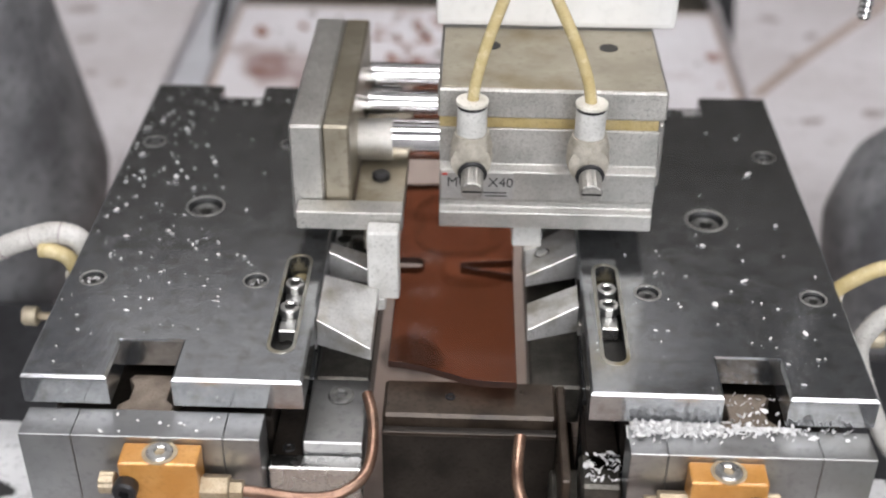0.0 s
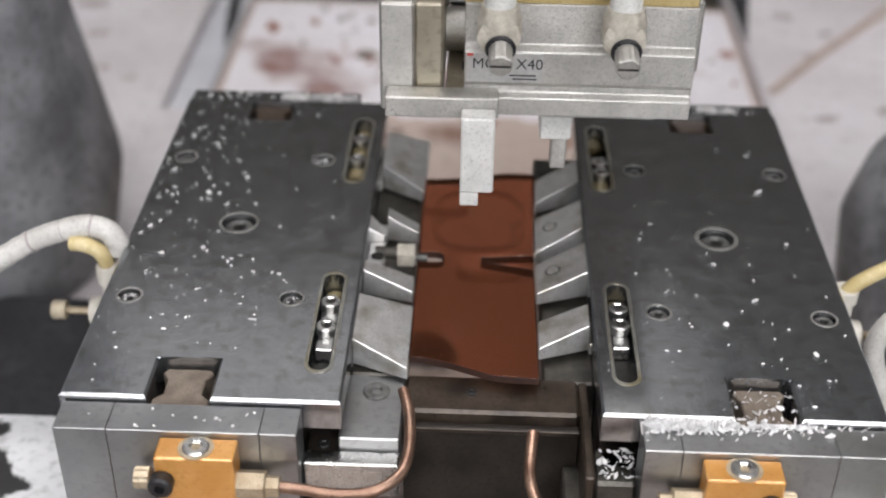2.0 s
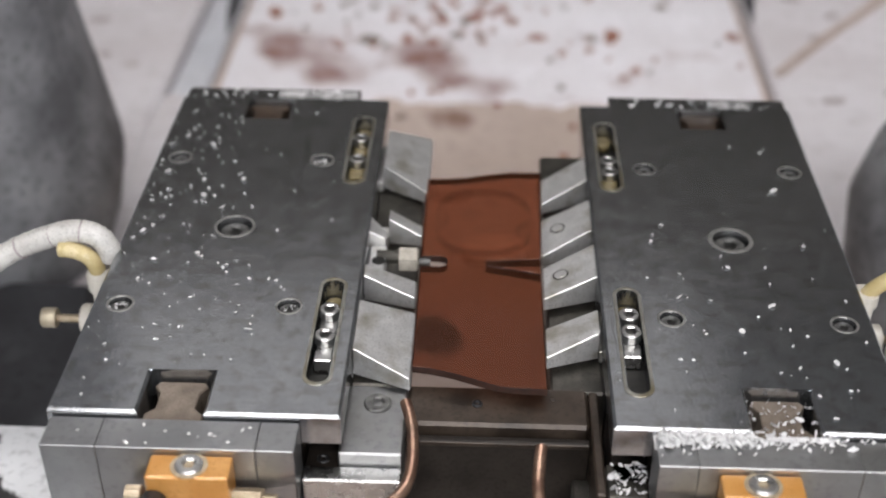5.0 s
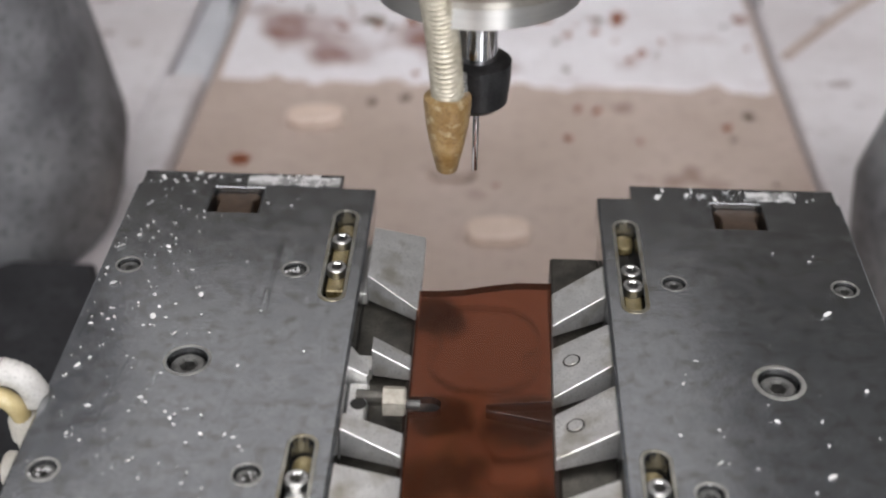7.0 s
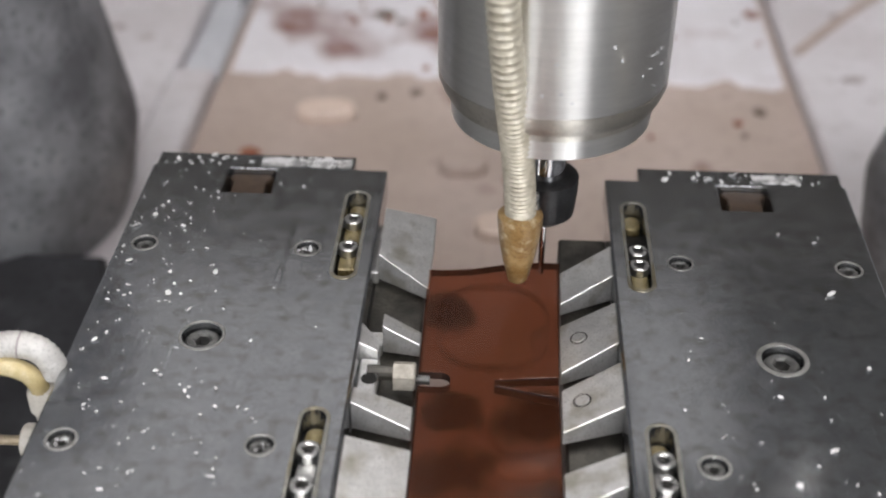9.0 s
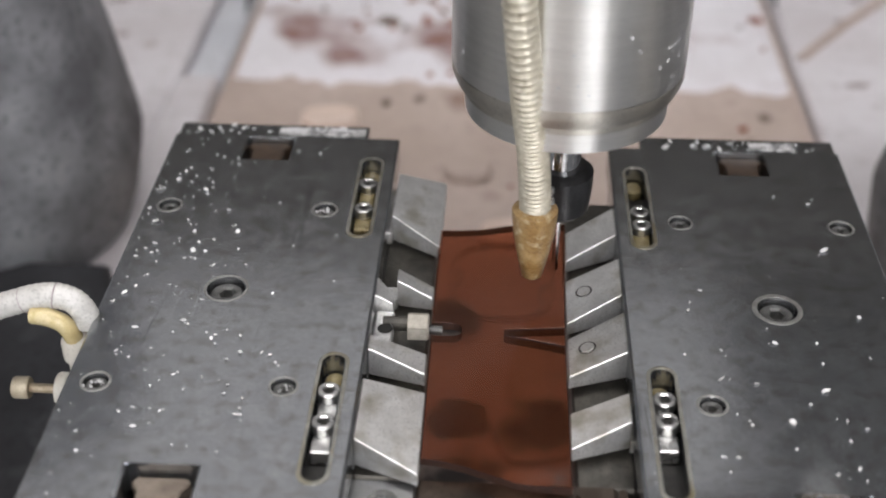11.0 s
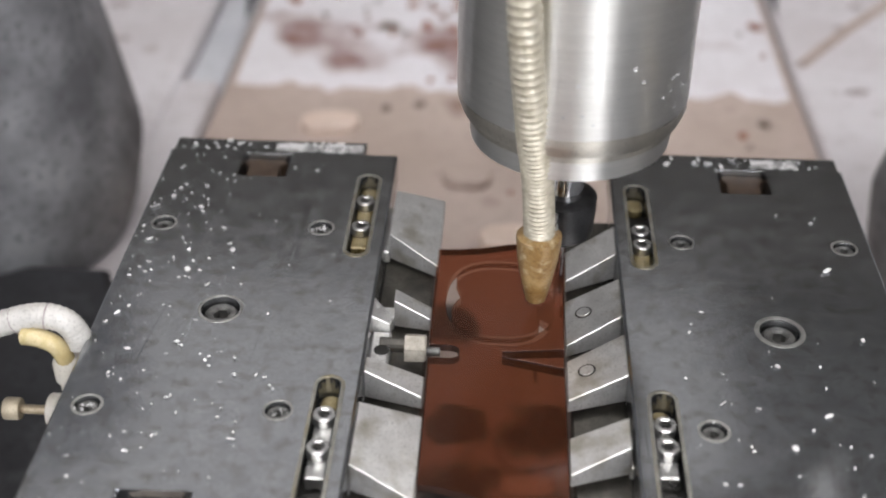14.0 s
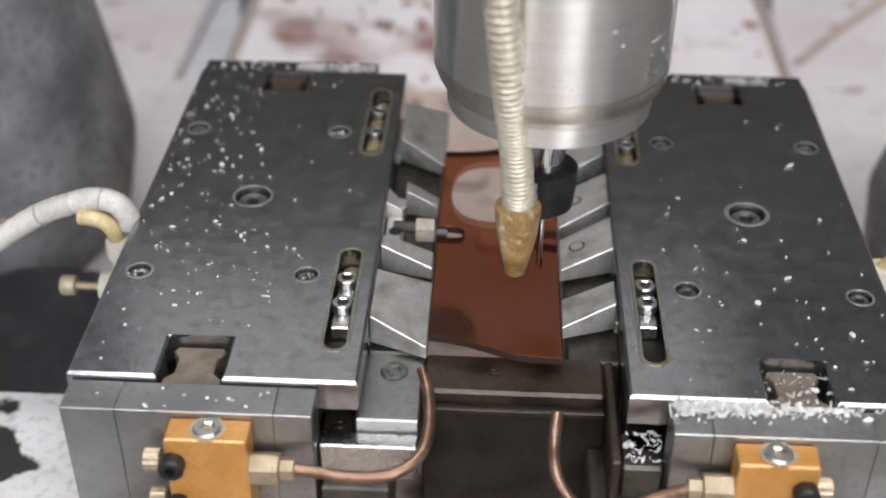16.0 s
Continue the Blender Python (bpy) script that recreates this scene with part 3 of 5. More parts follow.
def heap(x0, x1, y0, y1, z, high):
    """A ragged low ridge of powder along x."""
    bm, nx, ny = bmesh.new(), 90, 16
    grid = []
    for i in range(nx + 1):
        row = []
        for j in range(ny + 1):
            u, v = i / nx, j / ny
            x, y = x0 + (x1 - x0) * u, y0 + (y1 - y0) * v
            ragged = noise.noise((x * 160, 3.0, 0)) * 0.35 + 0.25 * noise.noise((x * 420, 9.0, 0))
            h = max(0.0, min(1.0, (v - 0.42 - ragged) * 2.6)) * max(0.0, min(1.0, u * 9)) * max(0.0, min(1.0, (1 - u) * 6))
            lump = 0.62 + 0.5 * noise.noise((x * 420, y * 420, 1.0)) + 0.35 * noise.noise((x * 1100, y * 1100, 2.0))
            row.append(bm.verts.new((x, y, z - 0.0004 + high * h * max(0.12, lump))))
        grid.append(row)
    for i in range(nx):
        for j in range(ny):
            bm.faces.new((grid[i][j], grid[i + 1][j], grid[i + 1][j + 1], grid[i][j + 1]))
    return bm


def clamp_unit(side):
    s = -1 if side == "w" else 1

    def X(x):
        return x if s < 0 else 2 * CX - x

    def xb(x0, x1, *rest, **k):
        a, b = sorted((X(x0), X(x1)))
        return block(a, b, *rest, **k)

    def M(poly):
        return [(X(x), y) for x, y in poly]

    unit = thing("clamp_unit", "steel clamp unit with wedge jaws, dusted with " + ("fine white flakes" if s < 0 else "heaped white chips"), "clamp", "clamp units")
    UNITS[side] = unit
    screws = [(-0.0886, 0.3608), (-0.0886, 0.5022), (-0.1690, 0.3595), (-0.1690, 0.5020)]
    big = (-0.1262, 0.4305)
    slots = [slot(-0.0694, 0.3040, 0.3840, 0.0106), slot(-0.0686, 0.4790, 0.5555, 0.0106)]
    outline = [(-0.1825, 0.2815), (-0.1435, 0.2815), (-0.1435, 0.3105), (-0.1148, 0.3108), (-0.1148, 0.2815), (-0.0562, 0.2815), (-0.0562, 0.5790),
               (-0.1150, 0.5790), (-0.1150, 0.5525), (-0.1413, 0.5525), (-0.1413, 0.5790), (-0.1825, 0.5790)]
    holes = [circle(x, y, 0.0054, 22) for x, y in screws] + [circle(*big, 0.0090, 30)] + slots
    if s > 0:
        outline, holes = M(outline)[::-1], [M(h)[::-1] for h in holes]
    bm = prism(bmesh.new(), outline, -0.0150, 0.0, 0.0012, holes, False)
    for v in bm.verts:
        if v.co.z > -0.0005 and 0.3110 < v.co.y < 0.3125 and -0.1460 < X(v.co.x) < -0.1125:
            v.co.y -= 0.0010
    top = part("top_plate", bm, STEEL, unit, "ground steel top plate with mottled oil stains")
    TOPS[side] = top
    for x, y in screws + [big]:
        R = 0.0090 if (x, y) == big else 0.0054
        sc = cap_screw("socket_screw", R * 0.84, R * 0.9, SCREW, top, (X(x), y, -R * 0.26), 0.48, "sunk socket-head screw")
        # a dark disc paints the shade at the bottom of the bore
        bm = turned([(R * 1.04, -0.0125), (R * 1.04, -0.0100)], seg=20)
        cup = part("counterbore", bm, RECESS_SHADE, top)
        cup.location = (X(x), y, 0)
        bm = bmesh.new()
        prism(bm, circle(0, 0, R * (1.13 + 0.12 * rng.random()), 30), 0.0, 0.00025, 0.0002, [circle(0, 0, R * 1.0, 26)])
        rg = part("worn_ring", bm, RING, top, "pale worn ring round the screw")
        rg.location = (X(x), y, 0.00005)
        if rng.random() < 0.75 and s < 0:
            sp = [(X(x) + rng.gauss(0, R * .3), y + rng.gauss(0, R * .3), -R * 0.25) for _ in range(9)]
            part("swarf", flakes(bmesh.new(), sp, rng, (0.0008, 0.0018), False), FLAKE, top, "white chips caught in the screw head", "stuff")
    # slot inserts
    for y0, y1, ys in ((0.3040, 0.3840, (0.3601, 0.3400) if s < 0 else (0.3640, 0.3505)), (0.4790, 0.5555, (0.5306, 0.5060) if s < 0 else (0.5124, 0.5000))):
        bm = bmesh.new()
        prism(bm, slot(X(-0.0690), y0 - 0.0022, y1 + 0.0016, 0.0136), 0.00005, 0.00035, 0.0002, [slot(X(-0.0690), y0 + 0.0003, y1 - 0.0003, 0.0102)])
        rim = part("slot_rim", bm, RIM, top, "pale worn rim of the adjusting slot")
        part("slot_floor", block(X(-0.0690) - 0.0060, X(-0.0690) + 0.0060, y0 - 0.001, y1 + 0.001, -0.0149, -0.0118, 0), RECESS_SHADE, top)
        part("oil_residue", prism(bmesh.new(), slot(X(-0.0690), y1 - 0.0135, y1 - 0.0008, 0.0088), -0.0115, -0.0075 if y0 > 0.4 else -0.0095, 0.0006), OILY, top, "yellow oil residue in the end of the slot")
        part("slide_bar", block(X(-0.0690) - 0.0042, X(-0.0690) + 0.0042, min(ys) - 0.014, max(ys) + 0.008, -0.0115, -0.0046, 0.0006), BRIGHT if y0 < 0.4 else OILY, top, "slide bar in the slot")
        for yy in ys:
            cap_screw("jaw_screw", 0.0048, 0.0046, BRIGHT, top, (X(-0.0690), yy, 0.0002), 0.52, "bright socket-head jaw screw")
    # jaws: root back/front y, tip back/front y, root x, tip x
    if s < 0:
        jaws = [(0.5465, 0.5035, 0.5540, 0.4900, -0.0540, -0.0283), (0.4560, 0.4460, 0.4560, 0.4460, -0.0470, -0.0297), (0.4490, 0.4335, 0.4400, 0.4325, -0.0566, -0.0478),
                (0.4035, 0.3930, 0.4035, 0.3888, -0.0560, -0.0300), (0.3725, 0.3335, 0.3765, 0.3250, -0.0560, -0.0290)]
    else:
        jaws = [(0.5200, 0.4945, 0.5090, 0.4835, 0.0598, 0.0348), (0.4730, 0.4425, 0.4660, 0.4315, 0.0598, 0.0338),
                (0.4290, 0.3990, 0.4200, 0.3925, 0.0600, 0.0338), (0.3710, 0.3520, 0.3680, 0.3455, 0.0585, 0.0336)]
    for rb, rf, tb, tf, x0, x1 in jaws:
        bm = bmesh.new()
        under = x0 - 0.010 * (1 if s < 0 else -1)
        small = abs(x1 - x0) < 0.012
        zt = -0.0112 if not small else -0.007
        lo = -0.0180 if not small else -0.016
        tb, tf = (tb, tf) if small else (tb - 0.0028, tf - 0.0028)
        cs = [(under, rb, -0.0138), (under, rf, -0.0138), (x0, rb, -0.0030), (x0, rf, -0.0030), (x1, tb, zt), (x1, tf, zt)]
        tp = [bm.verts.new(c) for c in cs[2:]]
        bt = [bm.verts.new((x, y, lo)) for x, y, z in cs[2:]]
        a, b, d, c = tp
        e, f, h, g = bt
        for q in ((a, b, c, d), (e, f, g, h), (a, b, f, e), (b, c, g, f), (c, d, h, g), (d, a, e, h)):
            bm.faces.new(q)
        bmesh.ops.bevel(bm, geom=list(bm.edges), offset=0.0004, segments=1, affect="EDGES")
        jaw = part("jaw", bm, JAW, top, "worn steel wedge jaw")
        if s > 0 and abs(rb - rf) > 0.026:
            seat = part("pin_seat", turned([(0.0040, -0.003), (0.0040, 0.0002)], seg=20), DARK, jaw)
            pin = part("pin", turned([(0.0032, -0.003), (0.0032, 0.0004), (0.0030, 0.0006)], seg=20), JAW, jaw, "round dowel pin end")
            seat.matrix_basis = pin.matrix_basis = pose(x0 * 0.33 + x1 * 0.67, (rb + rf) / 2 - 0.006, -0.0086, 0, -17.5, 0)
        part("jaw_shank", block(*sorted((x0 - 0.0004 * s * -1, X(-0.070))), rf, rb, -0.0205, -0.0140, 0.0004), JAW, top)
    # the bar's dark colour paints the shade in the gaps between jaws
    part("lower_jaw", xb(-0.0572, -0.0306 if s < 0 else -0.0322, 0.3300, 0.5530, -0.0440, -0.0212, bev=0.0012), SHADED_STEEL, unit, "steel lower jaw bar, coloured dark for the shade between the jaws")
    # chips on the plate
    spots = []
    n = 110 if s < 0 else 26
    while len(spots) < n:
        y = rng.uniform(0.285, 0.575)
        x = (-0.18 + abs(rng.gauss(0, 0.042))) if s < 0 else rng.uniform(0.064, 0.185)
        if s > 0 and rng.random() > ((0.58 - y) / 0.3) ** 2:
            continue
        if -0.18 < (x if s < 0 else X(x)) < -0.060 and not ((-0.1445 < (x if s < 0 else X(x)) < -0.1138) and (y < 0.312 or y > 0.55)):
            spots.append((x, y, 0.0001))
    part("swarf", flakes(bmesh.new(), spots, rng, (0.0005, 0.0013), slim=(0.2, 1.0)), FLAKE, top, "scattered white plastic flakes", "stuff")
    # body under the plate
    part("base_block", xb(-0.176, -0.074, 0.299, 0.562, -0.092, -0.0215, bev=0.001), DARK, unit, "dark oily steel base block")
    part("inner_rail", xb(-0.0738, -0.0575, 0.330, 0.570, -0.075, -0.0215, bev=0.001), STEEL, unit)
    for x0, x1 in ((-0.1805, -0.15705), (-0.1570, -0.08995), (-0.0899, -0.0735)):
        part("front_block", xb(x0, x1, 0.2620, 0.2805, -0.085, -0.0030, bev=0.0004), FRONT, unit, "machined steel front block")
    if s > 0:
        part("gap_block", xb(-0.0732, -0.0545, 0.2700, 0.2930, -0.085, -0.0300, bev=0.0016), SHADED_STEEL, unit, "block coloured dark for the shade in the gap, strewn with chips")
    part("back_block", xb(-0.1815, -0.0745, 0.5796, 0.5945, -0.085, -0.0020, bev=0.0002), STEEL, unit, "steel back block with dust on top")
    for y0, y1, yc in ((0.2830, 0.3090, -0.0055), (0.5535, 0.5793, -0.0055)):
        xa, xc = -0.1422, -0.1163
        w = 0.0042
        pts = [(xa, y0), (xc, y0), (xc, y0 + 0.004), (xc - w, y0 + 0.008), (xc - w, y1 - 0.008), (xc - 0.001, y1 - 0.003), (xc - 0.003, y1), (xa + 0.003, y1), (xa + 0.001, y1 - 0.003), (xa + w, y1 - 0.008), (xa + w, y0 + 0.008), (xa, y0 + 0.004)]
        part("key_block", prism(bmesh.new(), M(pts) if s < 0 else M(pts)[::-1], -0.0215, yc, 0.0006), KEY if y0 < 0.4 else SHADED_KEY, unit, "worn brown key block in the plate's notch")
    if s < 0:
        sp = [(rng.uniform(-0.12, -0.075), rng.uniform(0.582, 0.593), -0.0021) for _ in range(16)] + [(rng.uniform(-0.18, -0.08), rng.uniform(0.582, 0.593), -0.0023) for _ in range(34)]
        sp += [(rng.uniform(-0.175, -0.08), rng.uniform(0.264, 0.279), -0.0028) for _ in range(12)]
    else:
        sp = [(min(0.15, 0.078 + abs(rng.gauss(0, 0.028))), 0.2805 - abs(rng.gauss(0, 0.0042)), -0.0028 + rng.uniform(0, 0.003)) for _ in range(330)]
        sp += [(rng.uniform(0.08, 0.18), 0.2800 - abs(rng.gauss(0, 0.0035)), -0.0028 + rng.uniform(0, 0.001)) for _ in range(90)]
        sp += [(rng.uniform(0.119, 0.147), rng.uniform(0.285, 0.309), -0.0053) for _ in range(48)]
        sp += [(rng.uniform(0.060, 0.077), rng.uniform(0.271, 0.291), -0.0296 + rng.uniform(0, 0.002)) for _ in range(70)]
        sp += [(rng.uniform(0.09, 0.18), rng.uniform(0.582, 0.592), -0.0023) for _ in range(30)]
    part("swarf", flakes(bmesh.new(), sp, rng, (0.0009, 0.0026) if s < 0 else (0.0009, 0.0032), s < 0, (0.35, 1.0) if s < 0 else (0.2, 0.7)), FLAKE, unit, "white plastic chips heaped in the joints" if s > 0 else "white plastic chips", "stuff")
    xd0, xd1 = (-0.125, -0.076) if s < 0 else (-0.160, -0.135)
    edge = [(xd0 + (xd1 - xd0) * k / 12, 0.5818 + 0.0022 * rng.random()) for k in range(13)] + [(xd1 - (xd1 - xd0) * k / 12, 0.5925 - 0.0025 * rng.random()) for k in range(13)]
    part("dust_film", prism(bmesh.new(), M(edge) if s < 0 else M(edge)[::-1], -0.0020, -0.0016), FROST, unit, "white dust frosting the steel", "stuff")
    if s > 0:
        part("powder_heap", heap(0.0765, 0.1230, 0.2725, 0.2812, -0.0030, 0.0042), FLAKE, unit, "heap of white plastic powder and chips on the front block", "stuff")
        part("powder_heap", heap(0.1240, 0.1540, 0.2760, 0.2812, -0.0030, 0.0022), FLAKE, unit, "thin white powder on the front block", "stuff")
    # lower jaw holder in front of the jaws
    if s < 0:
        part("jaw_holder", xb(-0.0580, -0.0300, 0.2812, 0.328, -0.040, -0.0200, bev=0.0008), FRONT, unit, "steel jaw holder block")
        part("holder_ledge", xb(-0.0730, -0.0300, 0.2715, 0.2808, -0.046, -0.0270, bev=0.0008), BRIGHT, unit, "bright machined ledge")
        cap_screw("holder_screw", 0.0062, 0.003, SCREW, unit, (X(-0.0432), 0.3150, -0.0186), 0.4, "large flush socket screw")
        cap_screw("holder_screw", 0.0028, 0.003, BLACK, unit, (X(-0.0655), 0.2880, -0.0290), 0.5)
    part("holder_floor", xb(-0.0730, -0.0582, 0.2810, 0.328, -0.046, -0.0300, bev=0.0006), DARK, unit)
    part("holder_foot", xb(-0.0725, -0.0420, 0.2655, 0.30, -0.080, -0.0465, bev=0.001), SHADED_STEEL, unit)
    # lubricator block with pipe
    xo0, xo1 = (-0.1335, -0.0990) if s < 0 else (0.1022, 0.1355)
    lub = part("lubricator", block(xo0, xo1, 0.2475, 0.2618, -0.062, -0.0060, 0.0012, 2), ORANGE, unit, "orange anodised lubricator block")
    cap_screw("block_screw", 0.0058, 0.004, BRIGHT, lub, ((xo0 + xo1) / 2, 0.2552, -0.0045), 0.42, "bright socket screw")
    ring = part("washer", turned([(0.0078, -0.0062), (0.0078, -0.0056)], at=((xo0 + xo1) / 2, 0.2552, 0), seg=24), BRASS, lub)
    for zz, r in ((-0.0215, 0.0052), (-0.044, 0.0045)):
        kx = xo0 + 0.003 if s < 0 else xo1 - 0.005
        part("black_plug", lathe(bmesh.new(), [(r * 0.4, -0.0035), (r * 0.45, -0.0068), (r * 0.85, -0.0068), (r * 1.05, -0.0058), (r * 1.05, -0.001), (r, 0)], (kx, 0.2478, zz + 0.0035), "y", 18), BLACK, lub, "black screw plug", smooth=True)
        bx = xo0 - 0.0105 if s < 0 else xo1 + 0.0005
        bm = bmesh.new()
        n = 24
        gear = [((0.0046 + 0.0004 * (i % 2)) * math.cos(6.2832 * i / n), (0.0046 + 0.0004 * (i % 2)) * math.sin(6.2832 * i / n)) for i in range(n)]
        prism(bm, gear, 0, 0.007, 0.0006)
        bmesh.ops.rotate(bm, verts=bm.verts, matrix=Matrix.Rotation(radians(90), 3, "Y"), cent=(0, 0, 0))
        bmesh.ops.translate(bm, verts=bm.verts, vec=(bx, 0.2530, zz - 0.0005))
        part("knurled_knob", bm, BRASS, lub, "knurled brass knob")
    fx = xo1 if s < 0 else xo0
    d = 1 if s < 0 else -1
    bm = bmesh.new()
    prism(bm, hexa(0.0072), 0, 0.0125, 0.0006)
    prism(bm, hexa(0.0048), 0.0125, 0.0185, 0.0005)
    bmesh.ops.rotate(bm, verts=bm.verts, matrix=Matrix.Rotation(radians(90 * d), 3, "Y"), cent=(0, 0, 0))
    bmesh.ops.translate(bm, verts=bm.verts, vec=(fx, 0.2530, -0.0245))
    part("hex_fitting", bm, BRASS, lub, "brass hex fitting")
    if s < 0:
        pp = [(fx + 0.016, 0.253, -0.0245), (-0.070, 0.2525, -0.0255), (-0.055, 0.2525, -0.0275), (-0.040, 0.2540, -0.0265), (-0.0290, 0.262, -0.0235), (-0.0255, 0.276, -0.0205), (-0.0265, 0.295, -0.0165), (-0.0300, 0.309, -0.0135)]
    else:
        pp = [(fx - 0.016, 0.253, -0.0245), (0.0700, 0.2525, -0.031), (0.0520, 0.2500, -0.0390), (0.0400, 0.2500, -0.0360), (0.0310, 0.2560, -0.0270), (0.0285, 0.2660, -0.0200), (0.0300, 0.2840, -0.0140)]
    part("copper_pipe", tube(bmesh.new(), pp, 0.0027, 14, 8), COPPER, unit, "bent copper oil pipe", smooth=True)
    if s < 0:
        a = part("set_screw", turned([(0.0035, 0), (0.0035, 0.012)], at=(-0.0520, 0.4240, -0.012), axis="x", seg=14), SHADED_STEEL, top, "dark set screw")
        bm = bmesh.new()
        prism(bm, hexa(0.0068), 0, 0.0098, 0.0008)
        bmesh.ops.rotate(bm, verts=bm.verts, matrix=Matrix.Rotation(radians(90), 3, "Y"), cent=(0, 0, 0))
        bmesh.ops.translate(bm, verts=bm.verts, vec=(-0.0400, 0.4215, -0.0115))
        part("stop_nut", bm, DUSTY, top, "hexagonal stop nut")
        part("stop_pin", turned([(0.0022, 0), (0.0022, 0.0065)], at=(-0.0305, 0.4212, -0.0130), axis="x", seg=12), SCREW, top)
        part("jaw_bracket", block(-0.0560, -0.0470, 0.404, 0.432, -0.019, -0.0105, 0.001), JAW, top)
        # flat dark disc painted as the shade of a bore
        part("bracket_bore", turned([(0.0036, -0.0104), (0.0036, -0.0101)], at=(-0.0505, 0.4175, 0), seg=18), RECESS_SHADE, top)
    return unit



def refine(ob, sx, dx, sy, dy, sz):
    """Brings a thing from the plan's raw numbers to true size."""
    for o in ob.children:
        if o.location.length > 1e-7 or o.matrix_basis.to_quaternion().angle > 1e-4:
            o.location = (o.location.x * sx + dx, o.location.y * sy + dy, o.location.z * sz)
            continue
        o.data.transform(Matrix(((sx, 0, 0, dx), (0, sy, 0, dy), (0, 0, sz, 0), (0, 0, 0, 1))))
        refine(o, sx, dx, sy, dy, sz)


refine(clamp_unit("w"), 0.972, -0.0012, 0.9406, 0.0032, 1.0)
refine(clamp_unit("e"), 0.972, -0.0012, 0.9406, 0.0015, 1.0)


# the larger flakes lying on the two plates
LYING_WEST = [
    (-0.142, 0.517), (-0.151, 0.51), (-0.164, 0.507), (-0.166, 0.499), (-0.159, 0.497), (-0.148, 0.497), (-0.15, 0.49), (-0.172, 0.496), (-0.173,
    0.489), (-0.135, 0.472), (-0.169, 0.46), (-0.153, 0.462), (-0.129, 0.459), (-0.127, 0.453), (-0.154, 0.446), (-0.137, 0.446), (-0.148, 0.452),
    (-0.124, 0.439), (-0.145, 0.436), (-0.162, 0.435), (-0.168, 0.437), (-0.171, 0.43), (-0.148, 0.43), (-0.143, 0.43), (-0.133, 0.425), (-0.162,
    0.416), (-0.15, 0.409), (-0.102, 0.405), (-0.169, 0.402), (-0.138, 0.383), (-0.141, 0.375), (-0.158, 0.377), (-0.122, 0.374), (-0.111, 0.374),
    (-0.121, 0.368), (-0.109, 0.363), (-0.1, 0.363), (-0.096, 0.362), (-0.093, 0.357), (-0.114, 0.358), (-0.162, 0.361), (-0.134, 0.347), (-0.122,
    0.346), (-0.128, 0.338), (-0.103, 0.334), (-0.103, 0.324), (-0.146, 0.326), (-0.143, 0.315)]
LYING_EAST = [
    (0.154, 0.494), (0.138, 0.5), (0.154, 0.453), (0.092, 0.418), (0.085, 0.403), (0.16, 0.402), (0.096, 0.376), (0.138, 0.369), (0.12, 0.382),
    (0.159, 0.374), (0.094, 0.357), (0.108, 0.355), (0.136, 0.352), (0.171, 0.357), (0.102, 0.332), (0.119, 0.332), (0.141, 0.334), (0.148, 0.33),
    (0.089, 0.311), (0.118, 0.317), (0.157, 0.311), (0.145, 0.289), (0.159, 0.293), (0.149, 0.275)]


def lying_flakes(top, places):
    r = random.Random(21)
    big = [(x, y, 0.0001) for x, y in places]
    near = [(x + r.gauss(0, 0.0035), y + r.gauss(0, 0.0035), 0.0001) for x, y in places[::2]]
    bm = flakes(bmesh.new(), big, r, (0.0014, 0.0031), slim=(0.2, 0.75))
    flakes(bm, near, r, (0.0007, 0.0016), slim=(0.25, 0.9))
    part("swarf", bm, FLAKE, top, "larger white plastic flakes", "stuff")


lying_flakes(TOPS["w"], LYING_WEST)
lying_flakes(TOPS["e"], LYING_EAST)


